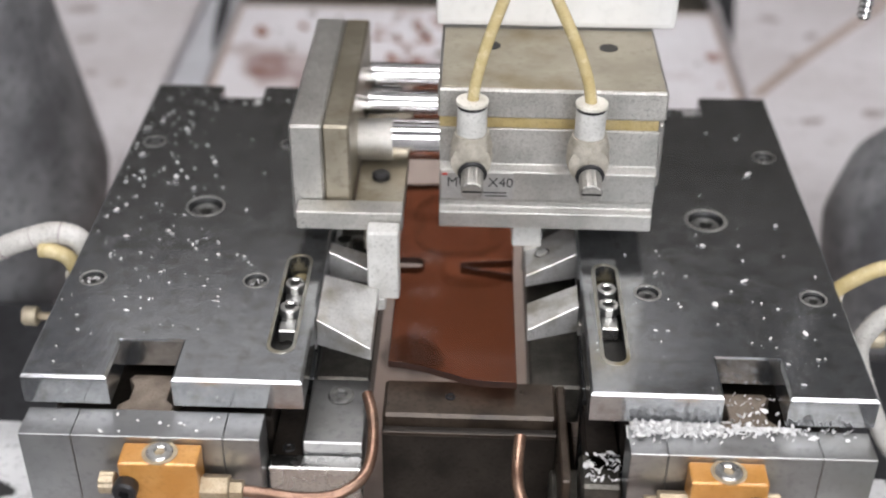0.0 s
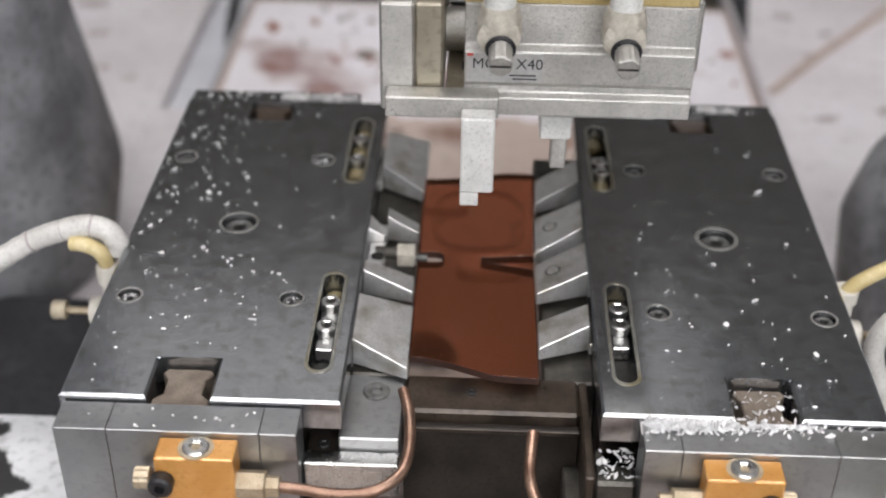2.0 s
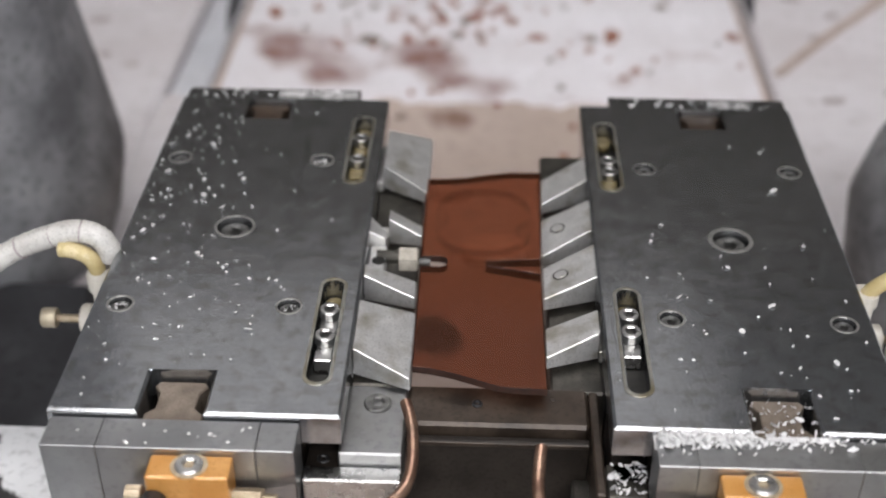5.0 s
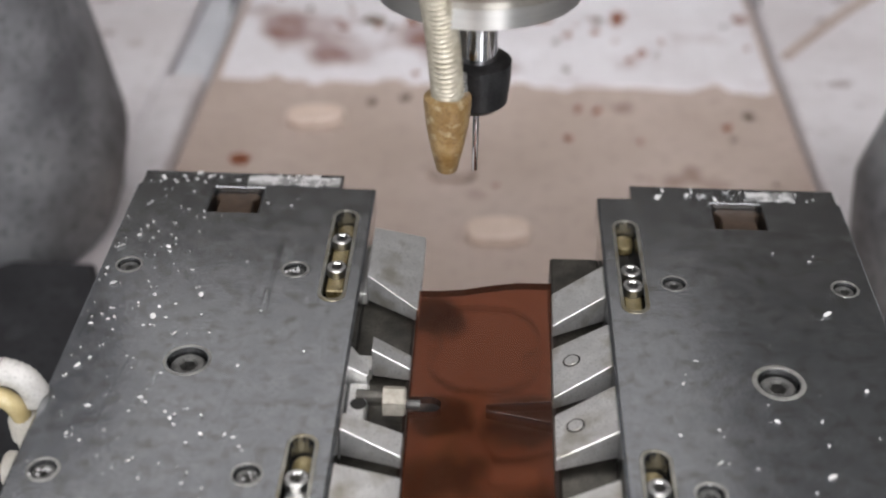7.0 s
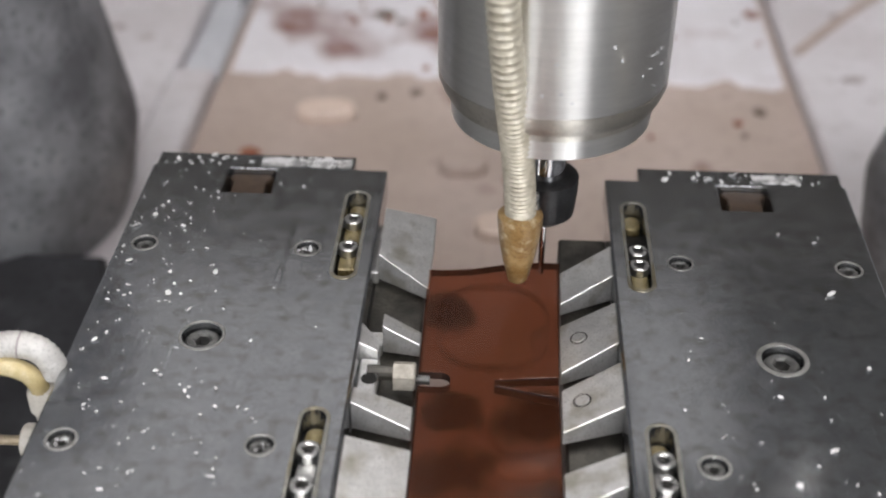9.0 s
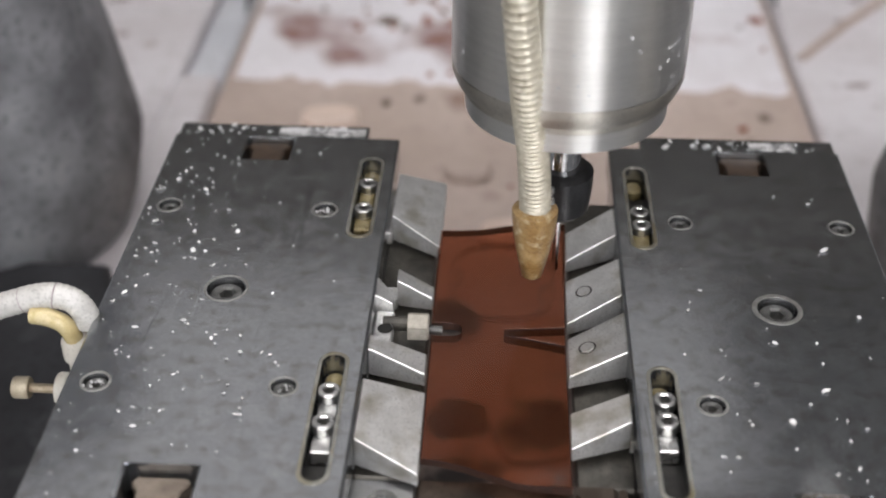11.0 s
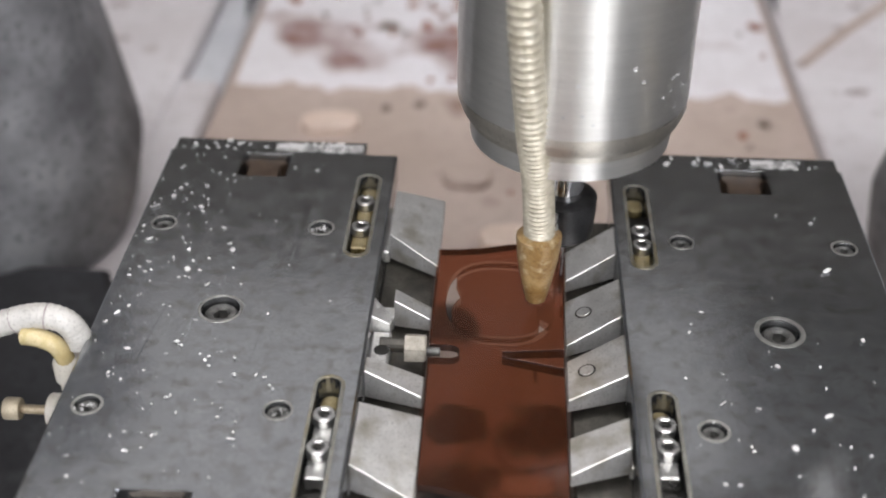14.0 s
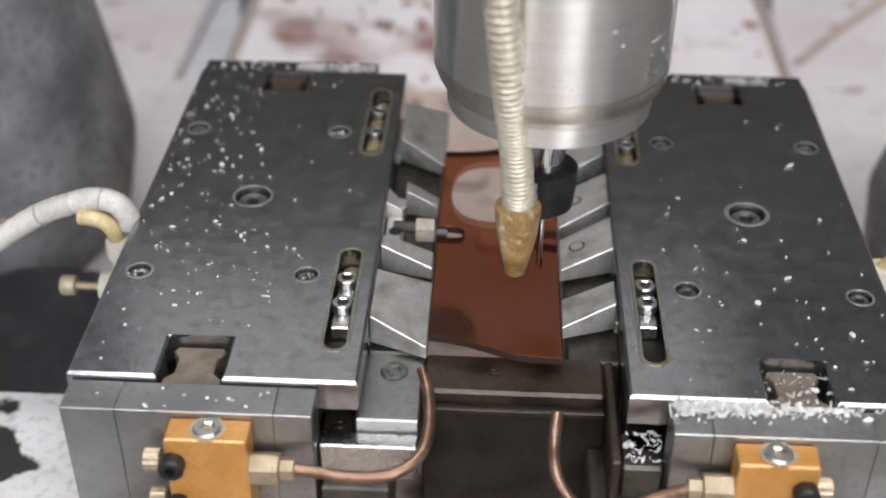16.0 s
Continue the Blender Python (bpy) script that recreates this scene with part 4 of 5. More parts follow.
def side_parts():
    for side, s, x0 in (("w", -1, -0.1745), ("e", 1, 0.1745)):
        unit, yS, zS = UNITS[side], 0.378, -0.0380
        q = lambda a, b: (min(x0 + s * a, x0 + s * b), abs(b - a))
        for name, a, b, r, m, label in (("side_screw", -0.01, 0.038, 0.0022, BRASS, "brass adjusting screw"), ("screw_head", 0.0375, 0.0450, 0.0052, PLASTIC_TAN, "round brass screw head"),
                                        ("screw_nut", 0.0190, 0.0245, 0.0078, PLASTIC, "pale knurled lock nut"), ("nut_sleeve", 0.0, 0.0188, 0.0062, PLASTIC, "")):
            at, ln = q(a, b)
            part(name, turned([(r * 0.9, 0), (r, 0.0008), (r, ln - 0.0008), (r * 0.9, ln)], at=(at, yS, zS), axis="x", seg=18), m, unit, label, smooth=True)
        at, ln = q(-0.006, 0.010)
        part("side_plug", turned([(0.006, 0), (0.0065, 0.001), (0.0065, ln)], at=(at, 0.330, -0.030), axis="x", seg=16), PLASTIC, unit)
        part("side_plate", block(min(x0, x0 - s * 0.012), max(x0, x0 - s * 0.012), 0.29, 0.53, -0.080, -0.0215, 0.001), DARK, unit)
    yH = 0.385
    u = UNITS["w"]
    part("wrapped_hose", tube(bmesh.new(), [(-0.300, yH - 0.02, -0.044), (-0.2566, yH - 0.01, -0.0169), (-0.2298, yH, -0.0019), (-0.2100, yH, 0.0070), (-0.1966, yH, 0.0104), (-0.1868, yH, 0.0080), (-0.1822, yH, 0.0008), (-0.1826, yH, -0.0050)], 0.0056, 16, 12, 0.0003), WRAP, u, "white spiral-wrapped hose", smooth=True)
    for x, z, tilt in ((-0.2440, -0.0095, 60), (-0.2260, -0.0002, 64), (-0.2085, 0.0074, 72), (-0.1940, 0.0103, 98)):
        ob = part("wrap_seam", turned([(0.0058, -0.0004), (0.0061, 0.0), (0.0058, 0.0004)], seg=16), DIRT, u)
        ob.matrix_basis = pose(x, yH, z, 0, tilt, 0)
    part("inner_tube", tube(bmesh.new(), [(-0.2040, yH - 0.005, 0.0030), (-0.1973, yH - 0.006, 0.0030), (-0.1908, yH - 0.006, -0.0003), (-0.1880, yH - 0.005, -0.0075), (-0.1880, yH - 0.003, -0.0160)], 0.0042, 12, 6), YELLOW, u, "yellowed tube inside the wrap", smooth=True)
    part("elbow_fitting", turned([(0.0052, -0.040), (0.0052, -0.022), (0.0068, -0.021), (0.0068, -0.012), (0.005, -0.009)], at=(-0.1876, yH - 0.003, 0), seg=18), PLASTIC, u, "off-white push fitting", smooth=True)
    u = UNITS["e"]
    part("air_tube", tube(bmesh.new(), [(0.1900, yH, -0.0165), (0.1945, yH, -0.0105), (0.2050, yH, -0.0025), (0.2153, yH, 0.0020), (0.2400, yH, 0.0060), (0.2700, yH, 0.004)], 0.0040, 14, 8), YELLOW, u, "yellowed air tube", smooth=True)
    part("wrapped_hose", tube(bmesh.new(), [(0.2500, yH - 0.02, -0.004), (0.2189, yH - 0.02, -0.0100), (0.2065, yH - 0.02, -0.0220), (0.2035, yH - 0.02, -0.0380), (0.2120, yH - 0.02, -0.0620), (0.2279, yH - 0.02, -0.0950), (0.24, yH - 0.02, -0.11)], 0.0050, 16, 12, 0.0003), WRAP, u, "white spiral-wrapped hose", smooth=True)
    part("elbow_fitting", turned([(0.0052, -0.034), (0.0052, -0.022), (0.0066, -0.021), (0.0066, -0.014)], at=(0.1895, yH, 0), seg=18), PLASTIC, u, "off-white push fitting", smooth=True)


side_parts()


def machine_table():
    t = thing("machine_table", "dark oily sliding table under the clamp units", "machine table")
    for x0, x1 in ((-0.178, -0.0575), (0.0611, 0.182)):
        part("rail", block(x0, x1, 0.262, 0.60, -0.135, -0.0925, 0.002), DARK, t, "dark steel table rail")
    part("cross_bar", block(-0.0298, 0.0525, 0.304, 0.331, -0.040, -0.0205, 0.0015), DULL, t, "dull steel cross bar under the plate")
    cap_screw("bar_screw", 0.0024, 0.003, BLACK, t, (0.002, 0.318, -0.0195), 0.5)
    part("lower_step", block(-0.0298, 0.0528, 0.2995, 0.3037, -0.090, -0.0265, 0.0008), DARK, t)
    part("edge_strip", block(-0.0298, 0.0528, 0.2986, 0.2994, -0.0290, -0.0266, 0.0003), DULL, t)
    part("inner_wall", block(0.0530, 0.0572, 0.262, 0.330, -0.092, -0.021, 0.0008), DULL, t)
    part("drip_plate", block(-0.0410, 0.0600, 0.190, 0.266, -0.100, -0.092, 0.001), DARK, t, "dark oily drip plate")
    for x0, x1 in ((-0.008, 0.004), (0.010, 0.024)):
        part("white_block", block(x0, x1, 0.215, 0.226, -0.0918, -0.084, 0.001), PLASTIC, t)
    part("side_tray", block(-0.3000, -0.186, 0.15, 0.400, -0.118, -0.112, 0.0015), TRAYSPOT, t, "white tray stained with black oil")
    part("side_tray", block(0.190, 0.300, 0.15, 0.372, -0.118, -0.112, 0.0015), TRAYSPOT, t, "white tray stained with black oil")
    for x0, x1 in ((-0.1862, -0.1781), (0.1821, 0.1901)):
        part("tray_arm", block(x0, x1, 0.27, 0.36, -0.125, -0.1125, 0.001), DARK, t)
    return t


TABLE = machine_table()
refine(TABLE, 0.972, -0.0012, 0.9406, 0.0025, 1.0)

# ---- the acetate plate, its lens blank and the chips of the cut ----
ZP, THICK = -0.0110, 0.0040
HC = (0.0030, 0.4630)


def lens(a, b, ang, n=2.7):
    c, s = math.cos(ang), math.sin(ang)
    r = (abs(c / a) ** n + abs(s / b) ** n) ** (-1 / n)
    return (HC[0] + r * c, HC[1] + r * s)


NSEG = 36
ANG = [2 * math.pi * i / NSEG for i in range(NSEG)]
OUTER = [lens(0.0262, 0.0318, a) for a in ANG]


def kerf(a):
    # wider where the cutter entered
    return 0.0015 + 0.0071 * math.exp(-((math.degrees(a) - 336) / 20) ** 2) + 0.0059 * math.exp(-((math.degrees(a) - 174) / 22) ** 2)


INNER = [lens(0.0262 - kerf(a), 0.0318 - kerf(a), a) for a in ANG]


def acetate_plate():
    left = [(-0.0295, 0.5045), (-0.0293, 0.4254), (-0.0190, 0.4254), (-0.0165, 0.4244), (-0.0150, 0.4224), (-0.0150, 0.4186), (-0.0165, 0.4166), (-0.0190, 0.4156), (-0.0291, 0.4156), (-0.0287, 0.3330)]
    front = [(-0.0200, 0.3318), (-0.0100, 0.3290), (0.0010, 0.3245), (0.0110, 0.3205), (0.0180, 0.3193), (0.0335, 0.3188)]
    right = [(0.0328, 0.4096), (0.0046, 0.4170), (0.0046, 0.4180), (0.0328, 0.4112), (0.0330, 0.4240), (0.0046, 0.4209), (0.0046, 0.4218), (0.0330, 0.4252), (0.0350, 0.5140)]
    back = [(0.0180, 0.5135), (0.0050, 0.5105), (-0.0080, 0.5065), (-0.0200, 0.5048)]
    outline = left + front + right + back
    bm = prism(bmesh.new(), outline, ZP - THICK, ZP, 0.0003, [OUTER], False)
    ob = link("acetate_plate", bm, ACETATE, None, "glossy translucent brown acetate plate with slots, held by the jaws")
    return tagged(ob, "", "plate")


PLATE = acetate_plate()
PLATE.data.materials.append(CUT_WALL)
PLATE.data.materials.append(DARK_EDGE)
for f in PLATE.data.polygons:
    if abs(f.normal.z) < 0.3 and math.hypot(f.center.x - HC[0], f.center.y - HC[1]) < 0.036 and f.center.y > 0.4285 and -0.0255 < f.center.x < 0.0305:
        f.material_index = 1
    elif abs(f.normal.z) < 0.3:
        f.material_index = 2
BLANK = tagged(link("lens_blank", prism(bmesh.new(), INNER, ZP - THICK, ZP), ACETATE, None, "translucent brown lens-shaped blank cut out of the plate"), "", "offcut")
CHIPS = []
for o in (PLATE, BLANK):
    o.data.transform(Matrix(((0.972, 0, 0, -0.0012), (0, 0.9406, 0, 0.0025), (0, 0, 1, 0), (0, 0, 0, 1))))


def joined(ob, wall=CLEAR):
    """The faces of the cut are one with the plate until the cutter has passed."""
    ob.data.materials.append(wall)
    for f in ob.data.polygons:
        if abs(f.normal.z) < 0.3:
            f.material_index = 1


joined(BLANK, BLANK_WALL)
for i in range(NSEG):
    j = (i + 1) % NSEG
    o0, o1, i0, i1 = OUTER[i], OUTER[j], INNER[i], INNER[j]
    bm = prism(bmesh.new(), [o0, o1, i1, i0], ZP - THICK, ZP)
    bmesh.ops.transform(bm, verts=bm.verts, matrix=Matrix(((0.972, 0, 0, -0.0012), (0, 0.9406, 0, 0.0025), (0, 0, 1, 0), (0, 0, 0, 1))))
    c = tagged(link("acetate_chip", bm, ACETATE, None, "sliver of brown acetate in the path of the cutter"), "", "chip", "slivers of the cut")
    joined(c)
    CHIPS.append((math.degrees((ANG[i] + math.pi / NSEG)) % 360, c))

# ---- the pneumatic gripper ----


def gripper():
    g = thing("pneumatic_gripper", "silver pneumatic guide cylinder with two fingers, hanging from a white box", "gripper")
    y0, y1 = 0.520, 0.685
    part("mount", block(-0.0120, 0.1090, 0.588, 0.72, 0.1024, 0.200, 0.003, 2), WHITE, g, "white painted mounting box")
    part("slide_plate", block(0.0, 0.097, 0.655, 0.7190, 0.2005, 0.70, 0.004), MACHINE, g, "dark slide plate on the gantry beam")
    up = part("upper_block", block(-0.0085, 0.0980, y0 - 0.0010, y1, 0.0870, 0.1018, 0.0010), ALU, g, "aluminium upper block")
    part("upper_face", block(-0.0072, 0.0967, y0 + 0.0008, 0.5870, 0.1017, 0.1022, 0.0002), ALU_TAN, up, "oil-stained top face")
    for xx in (0.0160, 0.0735):
        # flat dark disc painted as a bolt hole's shade
        part("bolt_hole", turned([(0.0046, 0), (0.0046, 0.0006)], at=(xx, 0.566, 0.1018), seg=20), RECESS_SHADE, up)
    part("gasket", block(-0.0078, 0.0950, y0 + 0.0008, y1, 0.0812, 0.0868, 0.0002), ALU_GOLD, g, "yellowish oily joint strip")
    # body with its ribbed front
    prof = [(y1, 0.0277), (y0 - 0.0035, 0.0277), (y0 - 0.0035, 0.0365), (y0 - 0.0005, 0.0385), (y0 - 0.0005, 0.0420), (y0 - 0.0025, 0.0435), (y0 - 0.0035, 0.0595), (y0 + 0.0002, 0.0620), (y0 + 0.0002, 0.0810), (y1, 0.0810)]
    bm = bmesh.new()
    lf = [bm.verts.new((-0.0075, y, z)) for y, z in prof]
    rf = [bm.verts.new((0.0960, y, z)) for y, z in prof]
    bm.faces.new(lf)
    bm.faces.new(rf)
    for k in range(len(prof)):
        kk = (k + 1) % len(prof)
        bm.faces.new((lf[k], lf[kk], rf[kk], rf[k]))
    bmesh.ops.bevel(bm, geom=list(bm.edges), offset=0.0005, segments=1, affect="EDGES")
    body = part("cylinder_body", bm, ALU, g, "blasted aluminium cylinder body with a ribbed front")
    part("end_cover", block(0.0962, 0.0995, y0 + 0.010, y1 - 0.01, 0.045, 0.0800, 0.001), ALU, g)
    part("label_plate", block(-0.0065, 0.0280, y0 - 0.0039, y0 - 0.0034, 0.0445, 0.0590, 0.0001), ALU_LABEL, body)
    for txt, xx in (("MG", -0.0040), ("X40", 0.0158)):
        cu = bpy.data.curves.new("lettering", "FONT")
        cu.body, cu.size, cu.extrude = txt, 0.0072, 0.0001
        cu.materials.append(INK)
        ob = new("lettering", cu)
        ob.parent = body
        ob.matrix_basis = pose(xx, y0 - 0.0040, 0.0515, 90, 0, 0)
    for xx, w, zz in ((0.0130, 0.0120, 0.0480), (0.0145, 0.0110, 0.0462)):
        part("print_bar", block(xx, xx + w, y0 - 0.0042, y0 - 0.0039, zz, zz + 0.0006, 0), INK, body)
    part("red_mark", block(-0.0062, -0.0035, y0 - 0.0042, y0 - 0.0039, 0.0575, 0.0588, 0), RED, body)
    for xx in (0.0075, 0.0615):
        yf = 0.5065
        f = part("speed_fitting", lathe(bmesh.new(), [(0.0060, -0.0085), (0.0092, -0.0070), (0.0100, 0.0), (0.0092, 0.0070), (0.0070, 0.0125)], (xx, yf, 0.0740), "y", 24), DUSTY, g, "dust-covered speed control fitting", smooth=True)
        part("fitting_neck", turned([(0.0090, 0.0740), (0.0098, 0.0800), (0.0080, 0.0865)], at=(xx, yf, 0), seg=24), DUSTY, f, smooth=True)
        part("collar", turned([(0.0068, 0.0845), (0.0070, 0.0860), (0.0069, 0.0990), (0.0067, 0.0996)], at=(xx, yf, 0), seg=24), FINGER, f, "off-white push-in collar", smooth=True)
        part("seal_ring", turned([(0.0068, 0.0996), (0.0068, 0.1010)], at=(xx, yf, 0), seg=24), BLACK, f)
        part("release_ring", turned([(0.0060, 0.1010), (0.0074, 0.1014), (0.0074, 0.1028), (0.0058, 0.1036), (0.0034, 0.1032)], at=(xx, yf, 0), seg=24), PLASTIC, f, smooth=True)
        n = 28
        gear = [((0.0050 + 0.0003 * (i % 2)) * math.cos(6.2832 * i / n), (0.0050 + 0.0003 * (i % 2)) * math.sin(6.2832 * i / n)) for i in range(n)]
        bm = prism(bmesh.new(), gear, 0.0040, 0.0160, 0.0006)
        lathe(bm, [(0.0072, -0.006), (0.0074, -0.001), (0.0062, 0.0), (0.0060, 0.0025), (0.0040, 0.0026), (0.0040, 0.0042)], seg=24)
        kn = part("adjust_screw", bm, ALU, f, "slotted metal adjusting screw")
        kn.matrix_basis = pose(xx + 0.0008, yf - 0.0065, 0.0705, 100, 0, 0)
        part("screw_slot", block(-0.0044, 0.0044, -0.0005, 0.0005, 0.0159, 0.0162, 0), RECESS_SHADE, kn)
        part("lock_ring", turned([(0.0066, 0.0026), (0.0068, 0.0034), (0.0062, 0.0042)], seg=24), BLACK, kn)
    for x0, x1 in ((0.0075, 0.0275), (0.0615, 0.0330)):
        pts = [(x0 + (x1 - x0) * k, 0.5065 + 0.004 * k, 0.100 + 0.080 * w) for k, w in ((0.0, 0.0), (0.08, 0.16), (0.30, 0.38), (0.62, 0.62), (0.9, 0.85), (1.0, 1.0))]
        part("air_tube", tube(bmesh.new(), pts, 0.0027, 12, 7), YELLOW, g, "yellowed air tube", smooth=True)
    part("rod_arm", block(0.1092, 0.2130, 0.600, 0.620, 0.180, 0.196, 0.002), MACHINE, g)
    thread = [(0.0030 + (0.0007 if k % 2 else 0), 0.1020 + 0.0016 * k) for k in range(49)]
    part("threaded_rod", turned(thread, at=(0.2080, 0.610, 0), seg=16), CHROME, g, "bright threaded rod", smooth=True)
    part("lower_plate", block(0.0290, 0.0820, 0.524, 0.60, 0.0232, 0.0275, 0.0006), ALU, g)
    part("fixed_finger", block(0.0290, 0.0440, 0.530, 0.545, 0.0080, 0.0230, 0.0008), FINGER, g, "white fixed finger")
    part("finger_pin", block(0.0350, 0.0425, 0.534, 0.542, -0.010, 0.0079, 0.0006), ALU, g)
    # moving end plate with rods and finger
    e = part("end_plate", block(-0.0795, -0.0637, y0, 0.6450, 0.0270, 0.0802, 0.0012), ALU, g, "aluminium end plate")
    part("end_plate_inner", block(-0.0635, -0.0506, y0 + 0.0005, 0.6450, 0.0272, 0.0800, 0.0012), ALU_TAN, e, "oil-stained inner end plate")
    for yy, r in ((0.5680, 0.0098), (0.6060, 0.0075), (0.6400, 0.0085)):
        part("guide_rod", turned([(r, -0.0510), (r, 0.0450)], at=(0, yy, 0.0470), axis="x", seg=28), CHROME, e, "polished guide rod", smooth=True)
    part("rod_sleeve", turned([(0.0108, -0.0506), (0.0108, -0.0330)], at=(0, 0.5680, 0.0470), axis="x", seg=28), ALU, e, smooth=True)
    part("rod_nut", turned([(0.0082, -0.0506), (0.0082, -0.0400)], at=(0, 0.6060, 0.0470), axis="x", seg=28), CHROME, e, smooth=True)
    part("bracket", block(-0.0495, -0.0250, 0.5085, 0.60, 0.0305, 0.0362, 0.0006), ALU_TAN, e, "aluminium finger bracket")
    part("bracket_lip", block(-0.0765, -0.0248, 0.5078, 0.5195, 0.0300, 0.0400, 0.0006), ALU, e)
    part("bracket_bolt", turned([(0.0046, 0.0362), (0.0046, 0.0385), (0.0032, 0.0395)], at=(-0.0380, 0.548, 0), seg=18), BLACK, e)
    part("finger", block(-0.0415, -0.0262, 0.4970, 0.5075, -0.0030, 0.0355, 0.0008), FINGER, e, "white finger")
    part("finger_tip", block(-0.0415, -0.0330, 0.4970, 0.5075, -0.0100, -0.0031, 0.0005), FINGER, e)
    return g, e


GRIPPER, ENDPLATE = gripper()

# ---- the milling spindle, its origin on the axis at the lower ring's bottom ----
YA = 0.4985


def spindle():
    sp = thing("milling_spindle", "brushed steel milling spindle with a collet, cutter and ribbed air hose", "spindle")
    part("housing", turned([(0.0498, 0.0232), (0.0500, 0.0240), (0.0500, 0.30)], seg=72), SPINDLE, sp, "brushed steel spindle housing with fine swarf", smooth=True)
    part("lower_ring", turned([(0.0440, 0.0140), (0.0474, 0.0142), (0.0480, 0.0148), (0.0499, 0.0200), (0.0499, 0.0230)], seg=72), STAINED, sp, "tan-stained lower edge of the housing", smooth=True)
    part("nose_ring", turned([(0.0440, 0.0102), (0.0453, 0.0104), (0.0454, 0.0139)], seg=72), STAINED, sp, smooth=True)
    part("nose_lip", turned([(0.0420, 0.0), (0.0440, 0.0010), (0.0446, 0.0098), (0.0440, 0.0101)], seg=72), SPINDLE, sp, "steel nose ring", smooth=True)
    part("side_arm", block(0.0490, 0.1560, -0.008, 0.008, 0.090, 0.104, 0.001), MACHINE, sp)
    fit = turned([(0.0030, 0.0600), (0.0034, 0.0604), (0.0034, 0.0660), (0.0070, 0.0662), (0.0074, 0.0670), (0.0074, 0.0740), (0.0045, 0.0745), (0.0045, 0.0899)], at=(0.1480, 0, 0), seg=6)
    part("side_fitting", fit, BRIGHT, sp, "small bright hexagonal fitting beside the spindle")
    part("shaft", turned([(0.0088, -0.034), (0.0088, 0.001)], seg=32), CHROME, sp, smooth=True)
    part("collet_nut", turned([(0.0100, -0.0560), (0.0138, -0.0525), (0.0150, -0.0400), (0.0150, -0.0335), (0.0130, -0.0320)], seg=36), COLLET, sp, "black collet nut", smooth=True)
    part("slide_plate", block(-0.055, 0.055, 0.155, 0.2205, 0.26, 0.60, 0.004), MACHINE, sp, "dark slide plate on the gantry beam")
    part("slide_bracket", block(-0.045, 0.045, 0.0520, 0.1548, 0.25, 0.33, 0.004), MACHINE, sp)
    part("cutter", turned([(0.0011, -0.0895), (0.0015, -0.0890), (0.0015, -0.0560)], seg=12), CHROME, sp, "thin steel cutter", smooth=True)
    hs = [(-0.0262, -0.060, 0.20), (-0.0256, -0.058, 0.14), (-0.0230, -0.054, 0.080), (-0.0180, -0.046, 0.030), (-0.0138, -0.036, -0.005), (-0.0116, -0.029, -0.0370)]
    part("air_hose", tube(bmesh.new(), hs, 0.0062, 18, 42, 0.0009), HOSE, sp, "ribbed grey air hose", smooth=True)
    nz = turned([(0.0036, -0.0725), (0.0046, -0.0716), (0.0072, -0.0600), (0.0092, -0.0490), (0.0098, -0.0425), (0.0101, -0.0405), (0.0101, -0.0365), (0.0085, -0.0355)], seg=24)
    nzo = part("nozzle", nz, NOZZLE, sp, "stained amber plastic nozzle", smooth=True)
    nzo.matrix_basis = pose(-0.0117, -0.0290, 0, 0, 0, 0)
    part("hose_clip", tube(bmesh.new(), [(-0.0050, -0.028, -0.026), (-0.0045, -0.028, -0.034)], 0.0012, 8), BRIGHT, sp)
    r2 = random.Random(3)
    bm = bmesh.new()
    for _ in range(46):
        a = r2.gauss(-0.45, 0.2) if r2.random() < 0.55 else r2.uniform(-2.9, -0.3)
        z = 0.022 + abs(r2.gauss(0, 0.03))
        c = Vector((0.0501 * math.cos(a), 0.0501 * math.sin(a), z))
        w = r2.uniform(0.0003, 0.0009)
        t = Vector((-math.sin(a), math.cos(a), 0))
        n = Vector((math.cos(a), math.sin(a), 0))
        vs = [bm.verts.new(c + t * w * p + Vector((0, 0, w * q)) + n * 0.0002) for p, q in ((-1, -.6), (1, -.8), (.7, .9), (-.8, .7))]
        bm.faces.new(vs)
    part("swarf", bm, FLAKE, sp, "tiny white chips stuck to the housing", "stuff")
    return sp


SPINDLE_OB = spindle()

# ---- what moves ----
# seconds, the table's way along y
TABLE_Y = [(0, 0.1434), (1.5, 0.1434), (2, 0.1424), (2.5, 0.1441), (3, 0.1458), (3.2, 0.1450), (4.7, 0.1445), (5, 0.1220), (5.3, 0.0902), (5.5, 0.0618), (5.75, 0.0285), (6, 0.0030), (6.25, -0.0015), (6.5, -0.0018), (7, 0.0000), (7.5, -0.0010), (8, -0.0012), (8.5, 0.0123), (9, 0.0127), (9.2, 0.0127), (10, 0.0220), (11, 0.0530), (11.5, 0.0583), (12, 0.0804), (12.25, 0.0868), (12.5, 0.0855), (13, 0.0561), (13.25, 0.0405), (13.5, 0.0307), (13.75, 0.0312), (14, 0.0419), (14.25, 0.0575), (14.5, 0.0716), (15, 0.0710), (15.25, 0.0975), (15.5, 0.1243), (15.75, 0.1345), (16, 0.1383)]
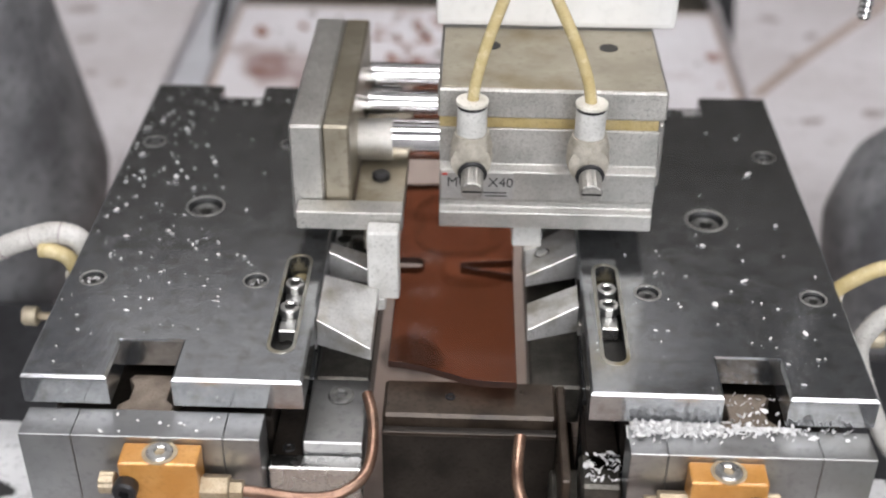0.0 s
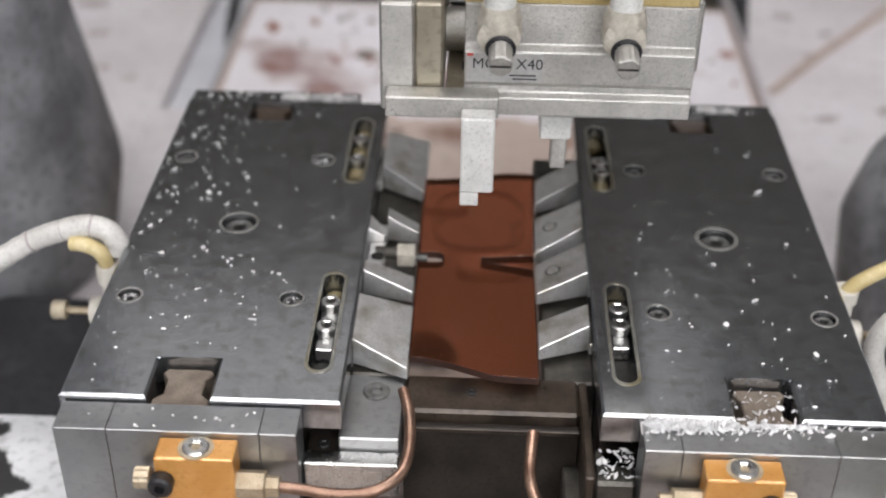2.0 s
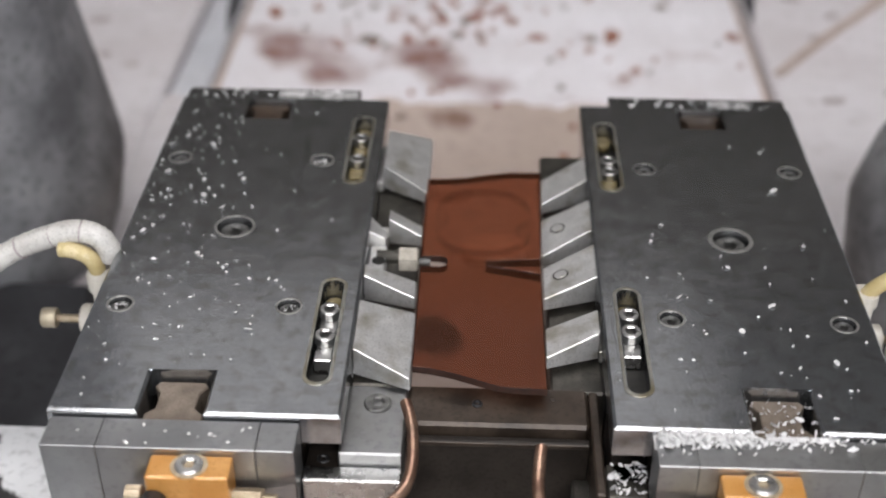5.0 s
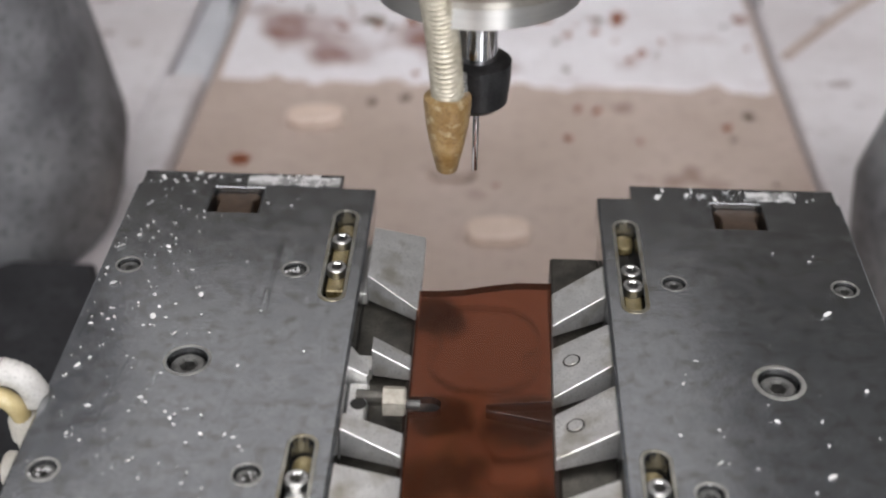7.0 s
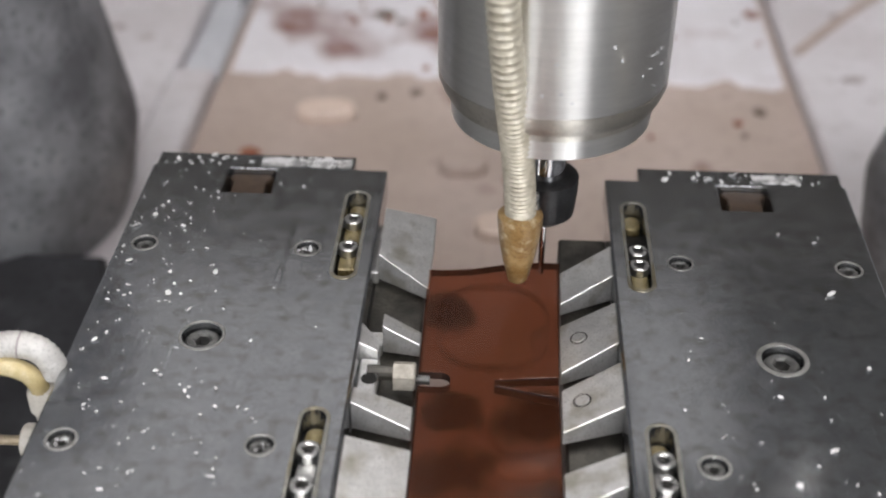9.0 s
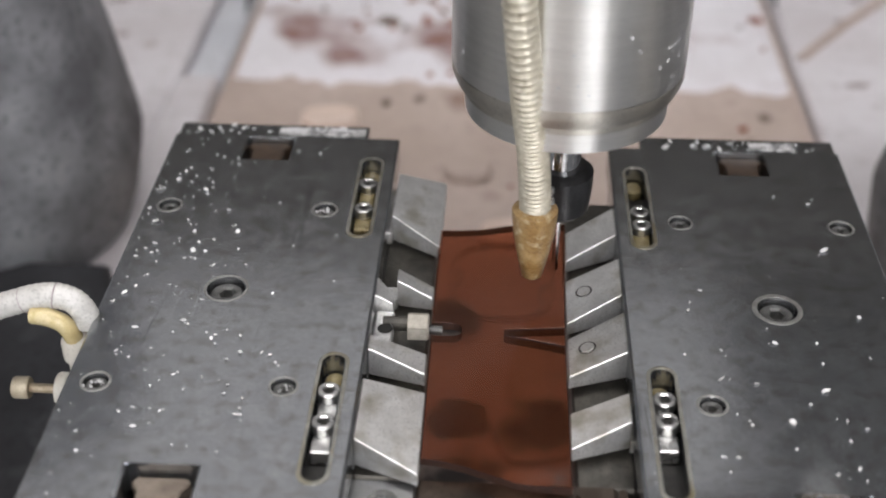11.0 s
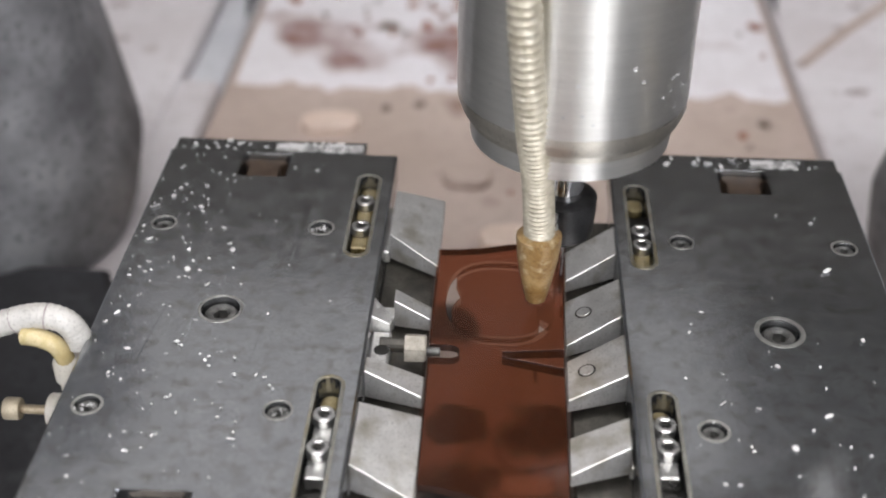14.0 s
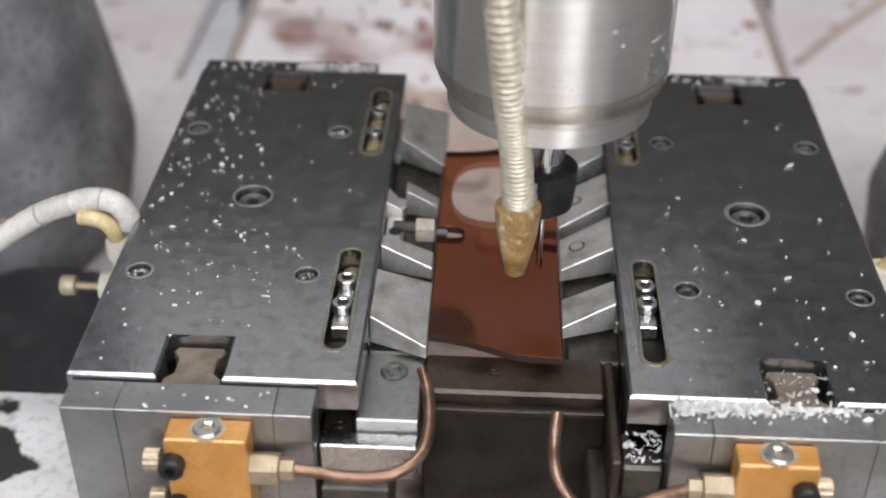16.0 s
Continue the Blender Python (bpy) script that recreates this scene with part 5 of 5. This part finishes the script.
# seconds, the spindle's x and the height of its ring
SPINDLE_XZ = [(0, 0.46, 0.205), (3.6, 0.46, 0.205), (4.2, 0.37, 0.205), (5.3, 0.1237, 0.2035), (5.5, 0.0863, 0.2013), (5.7, 0.0433, 0.2006), (5.9, 0.0133, 0.1998), (6.1, -0.0045, 0.1996), (6.3, -0.005, 0.1995), (6.5, -0.0055, 0.1915), (6.7, -0.0046, 0.1787), (7, -0.0051, 0.1327), (7.2, -0.0055, 0.106), (7.5, -0.0059, 0.0912), (8, -0.0062, 0.079), (8.5, -0.0059, 0.0731), (8.7, 0.002, 0.0728), (9, 0.0239, 0.0725), (9.2, 0.0347, 0.0722), (9.8, 0.042, 0.075), (10.6, 0.033, 0.08), (11.3, 0.0232, 0.0774), (11.5, 0.0222, 0.0693), (12, 0.0277, 0.0694), (12.25, 0.0138, 0.0694), (12.5, -0.0007, 0.0694), (12.75, -0.0182, 0.0695), (13, -0.0222, 0.0696), (13.25, -0.0167, 0.0697), (13.5, -0.0044, 0.0698), (13.75, 0.0143, 0.0697), (14, 0.0294, 0.0694), (14.25, 0.0283, 0.07), (14.5, 0.0235, 0.0707), (14.75, 0.0226, 0.075), (15, 0.0219, 0.0908), (15.25, 0.0214, 0.1), (15.5, 0.0211, 0.103), (15.75, 0.0208, 0.0945), (16, 0.0206, 0.0859)]
# degrees round the blank, and when the cutter is there
CUT = [(-40, 11.95), (-60, 12.1), (-90, 12.45), (-120, 12.65), (-150, 12.85), (-180, 13.0), (-215, 13.2), (-250, 13.4), (-280, 13.55), (-310, 13.8), (-335, 13.95), (-360, 14.05), (-400, 14.12)]


def cut_time(deg):
    for k in (0, -360, -720):
        a = deg + k
        for (a0, t0), (a1, t1) in zip(CUT, CUT[1:]):
            if a1 <= a <= a0:
                return t0 + (t1 - t0) * (a - a0) / (a1 - a0)
    return 14.1


def table_at(t):
    for (t0, y0), (t1, y1) in zip(TABLE_Y, TABLE_Y[1:]):
        if t0 <= t <= t1:
            return y0 + (y1 - y0) * (t - t0) / (t1 - t0)
    return TABLE_Y[-1][1]


def dropped(ob, t, rest, spin):
    """Rides with the table until t, then falls to the place rest and stays there."""
    rows = [(s, pose(0, y, 0)) for s, y in TABLE_Y if s < t - 0.02]
    y = table_at(t)
    rows.append((t, pose(0, y, 0)))
    c = sum((Vector(v.co) for v in ob.data.vertices), Vector()) / len(ob.data.vertices)
    drop = rest[2] - c.z
    for k in (0.25, 0.5, 0.75, 1.0):
        q = Vector((rest[0] - c.x, rest[1] - c.y, 0)) * k + Vector((0, y * (1 - k), drop * k * k))
        m = Matrix.Translation(c + q) @ pose(0, 0, 0, spin * k * (1 - k) * 2, 0, spin * k * 0.5) @ Matrix.Translation(-c)
        rows.append((t + 0.22 * k, m))
    rows.append((16.0, rows[-1][1]))
    walk(ob, rows)


def motions():
    ride = [(t, pose(0, y, 0)) for t, y in TABLE_Y]
    walk(TABLE, ride)
    walk(PLATE, ride)
    for side, dx in (("w", -0.0068), ("e", 0.0045)):
        rows = [(0.0, pose(dx, TABLE_Y[0][1], 0)), (0.1, pose(dx * 0.95, TABLE_Y[0][1], 0)), (0.25, pose(dx * 0.45, TABLE_Y[0][1], 0)), (0.4, pose(0, TABLE_Y[0][1], 0))]
        walk(UNITS[side], rows + ride[1:])
        walk(TOPS[side], [(0.0, pose(0, 0, 0.0140)), (0.8, pose(0, 0, 0.0140)), (0.9, pose(0, 0, 0.008)), (1.0, pose(0, 0, 0.0)), (16.0, pose(0, 0, 0))])
    r = random.Random(9)
    for deg, c in CHIPS:
        walk_to = (r.uniform(-0.05, 0.06), r.uniform(0.50, 0.62), TRAY + 0.004)
        dropped(c, cut_time(deg), walk_to, r.uniform(-60, 60))
    dropped(BLANK, 14.11, (0.02, 0.60, TRAY + 0.006), 25)
    walk(SPINDLE_OB, [(t, pose(x, YA, z)) for t, x, z in SPINDLE_XZ])
    walk(GRIPPER, [(t, pose(x, 0, z)) for t, x, z in (
        (0.0, 0, 0), (1.55, 0.0, 0), (1.7, 0.0003, 0.010), (1.8, 0.0002, 0.021), (1.9, 0.0002, 0.038), (2.0, 0.0002, 0.058), (2.1, 0.0006, 0.075), (2.2, 0.001, 0.090),
        (2.3, 0.002, 0.104), (2.4, 0.002, 0.110), (2.8, 0.002, 0.113), (3.0, 0.003, 0.16), (3.4, 0.003, 0.34), (4.4, -0.45, 0.40), (16.0, -0.45, 0.40))])
    walk(ENDPLATE, [(t, pose(x, 0, 0)) for t, x in ((0.0, 0), (1.45, 0), (1.5, 0.003), (1.6, 0.028), (1.7, 0.0335), (16.0, 0.0335))])


motions()
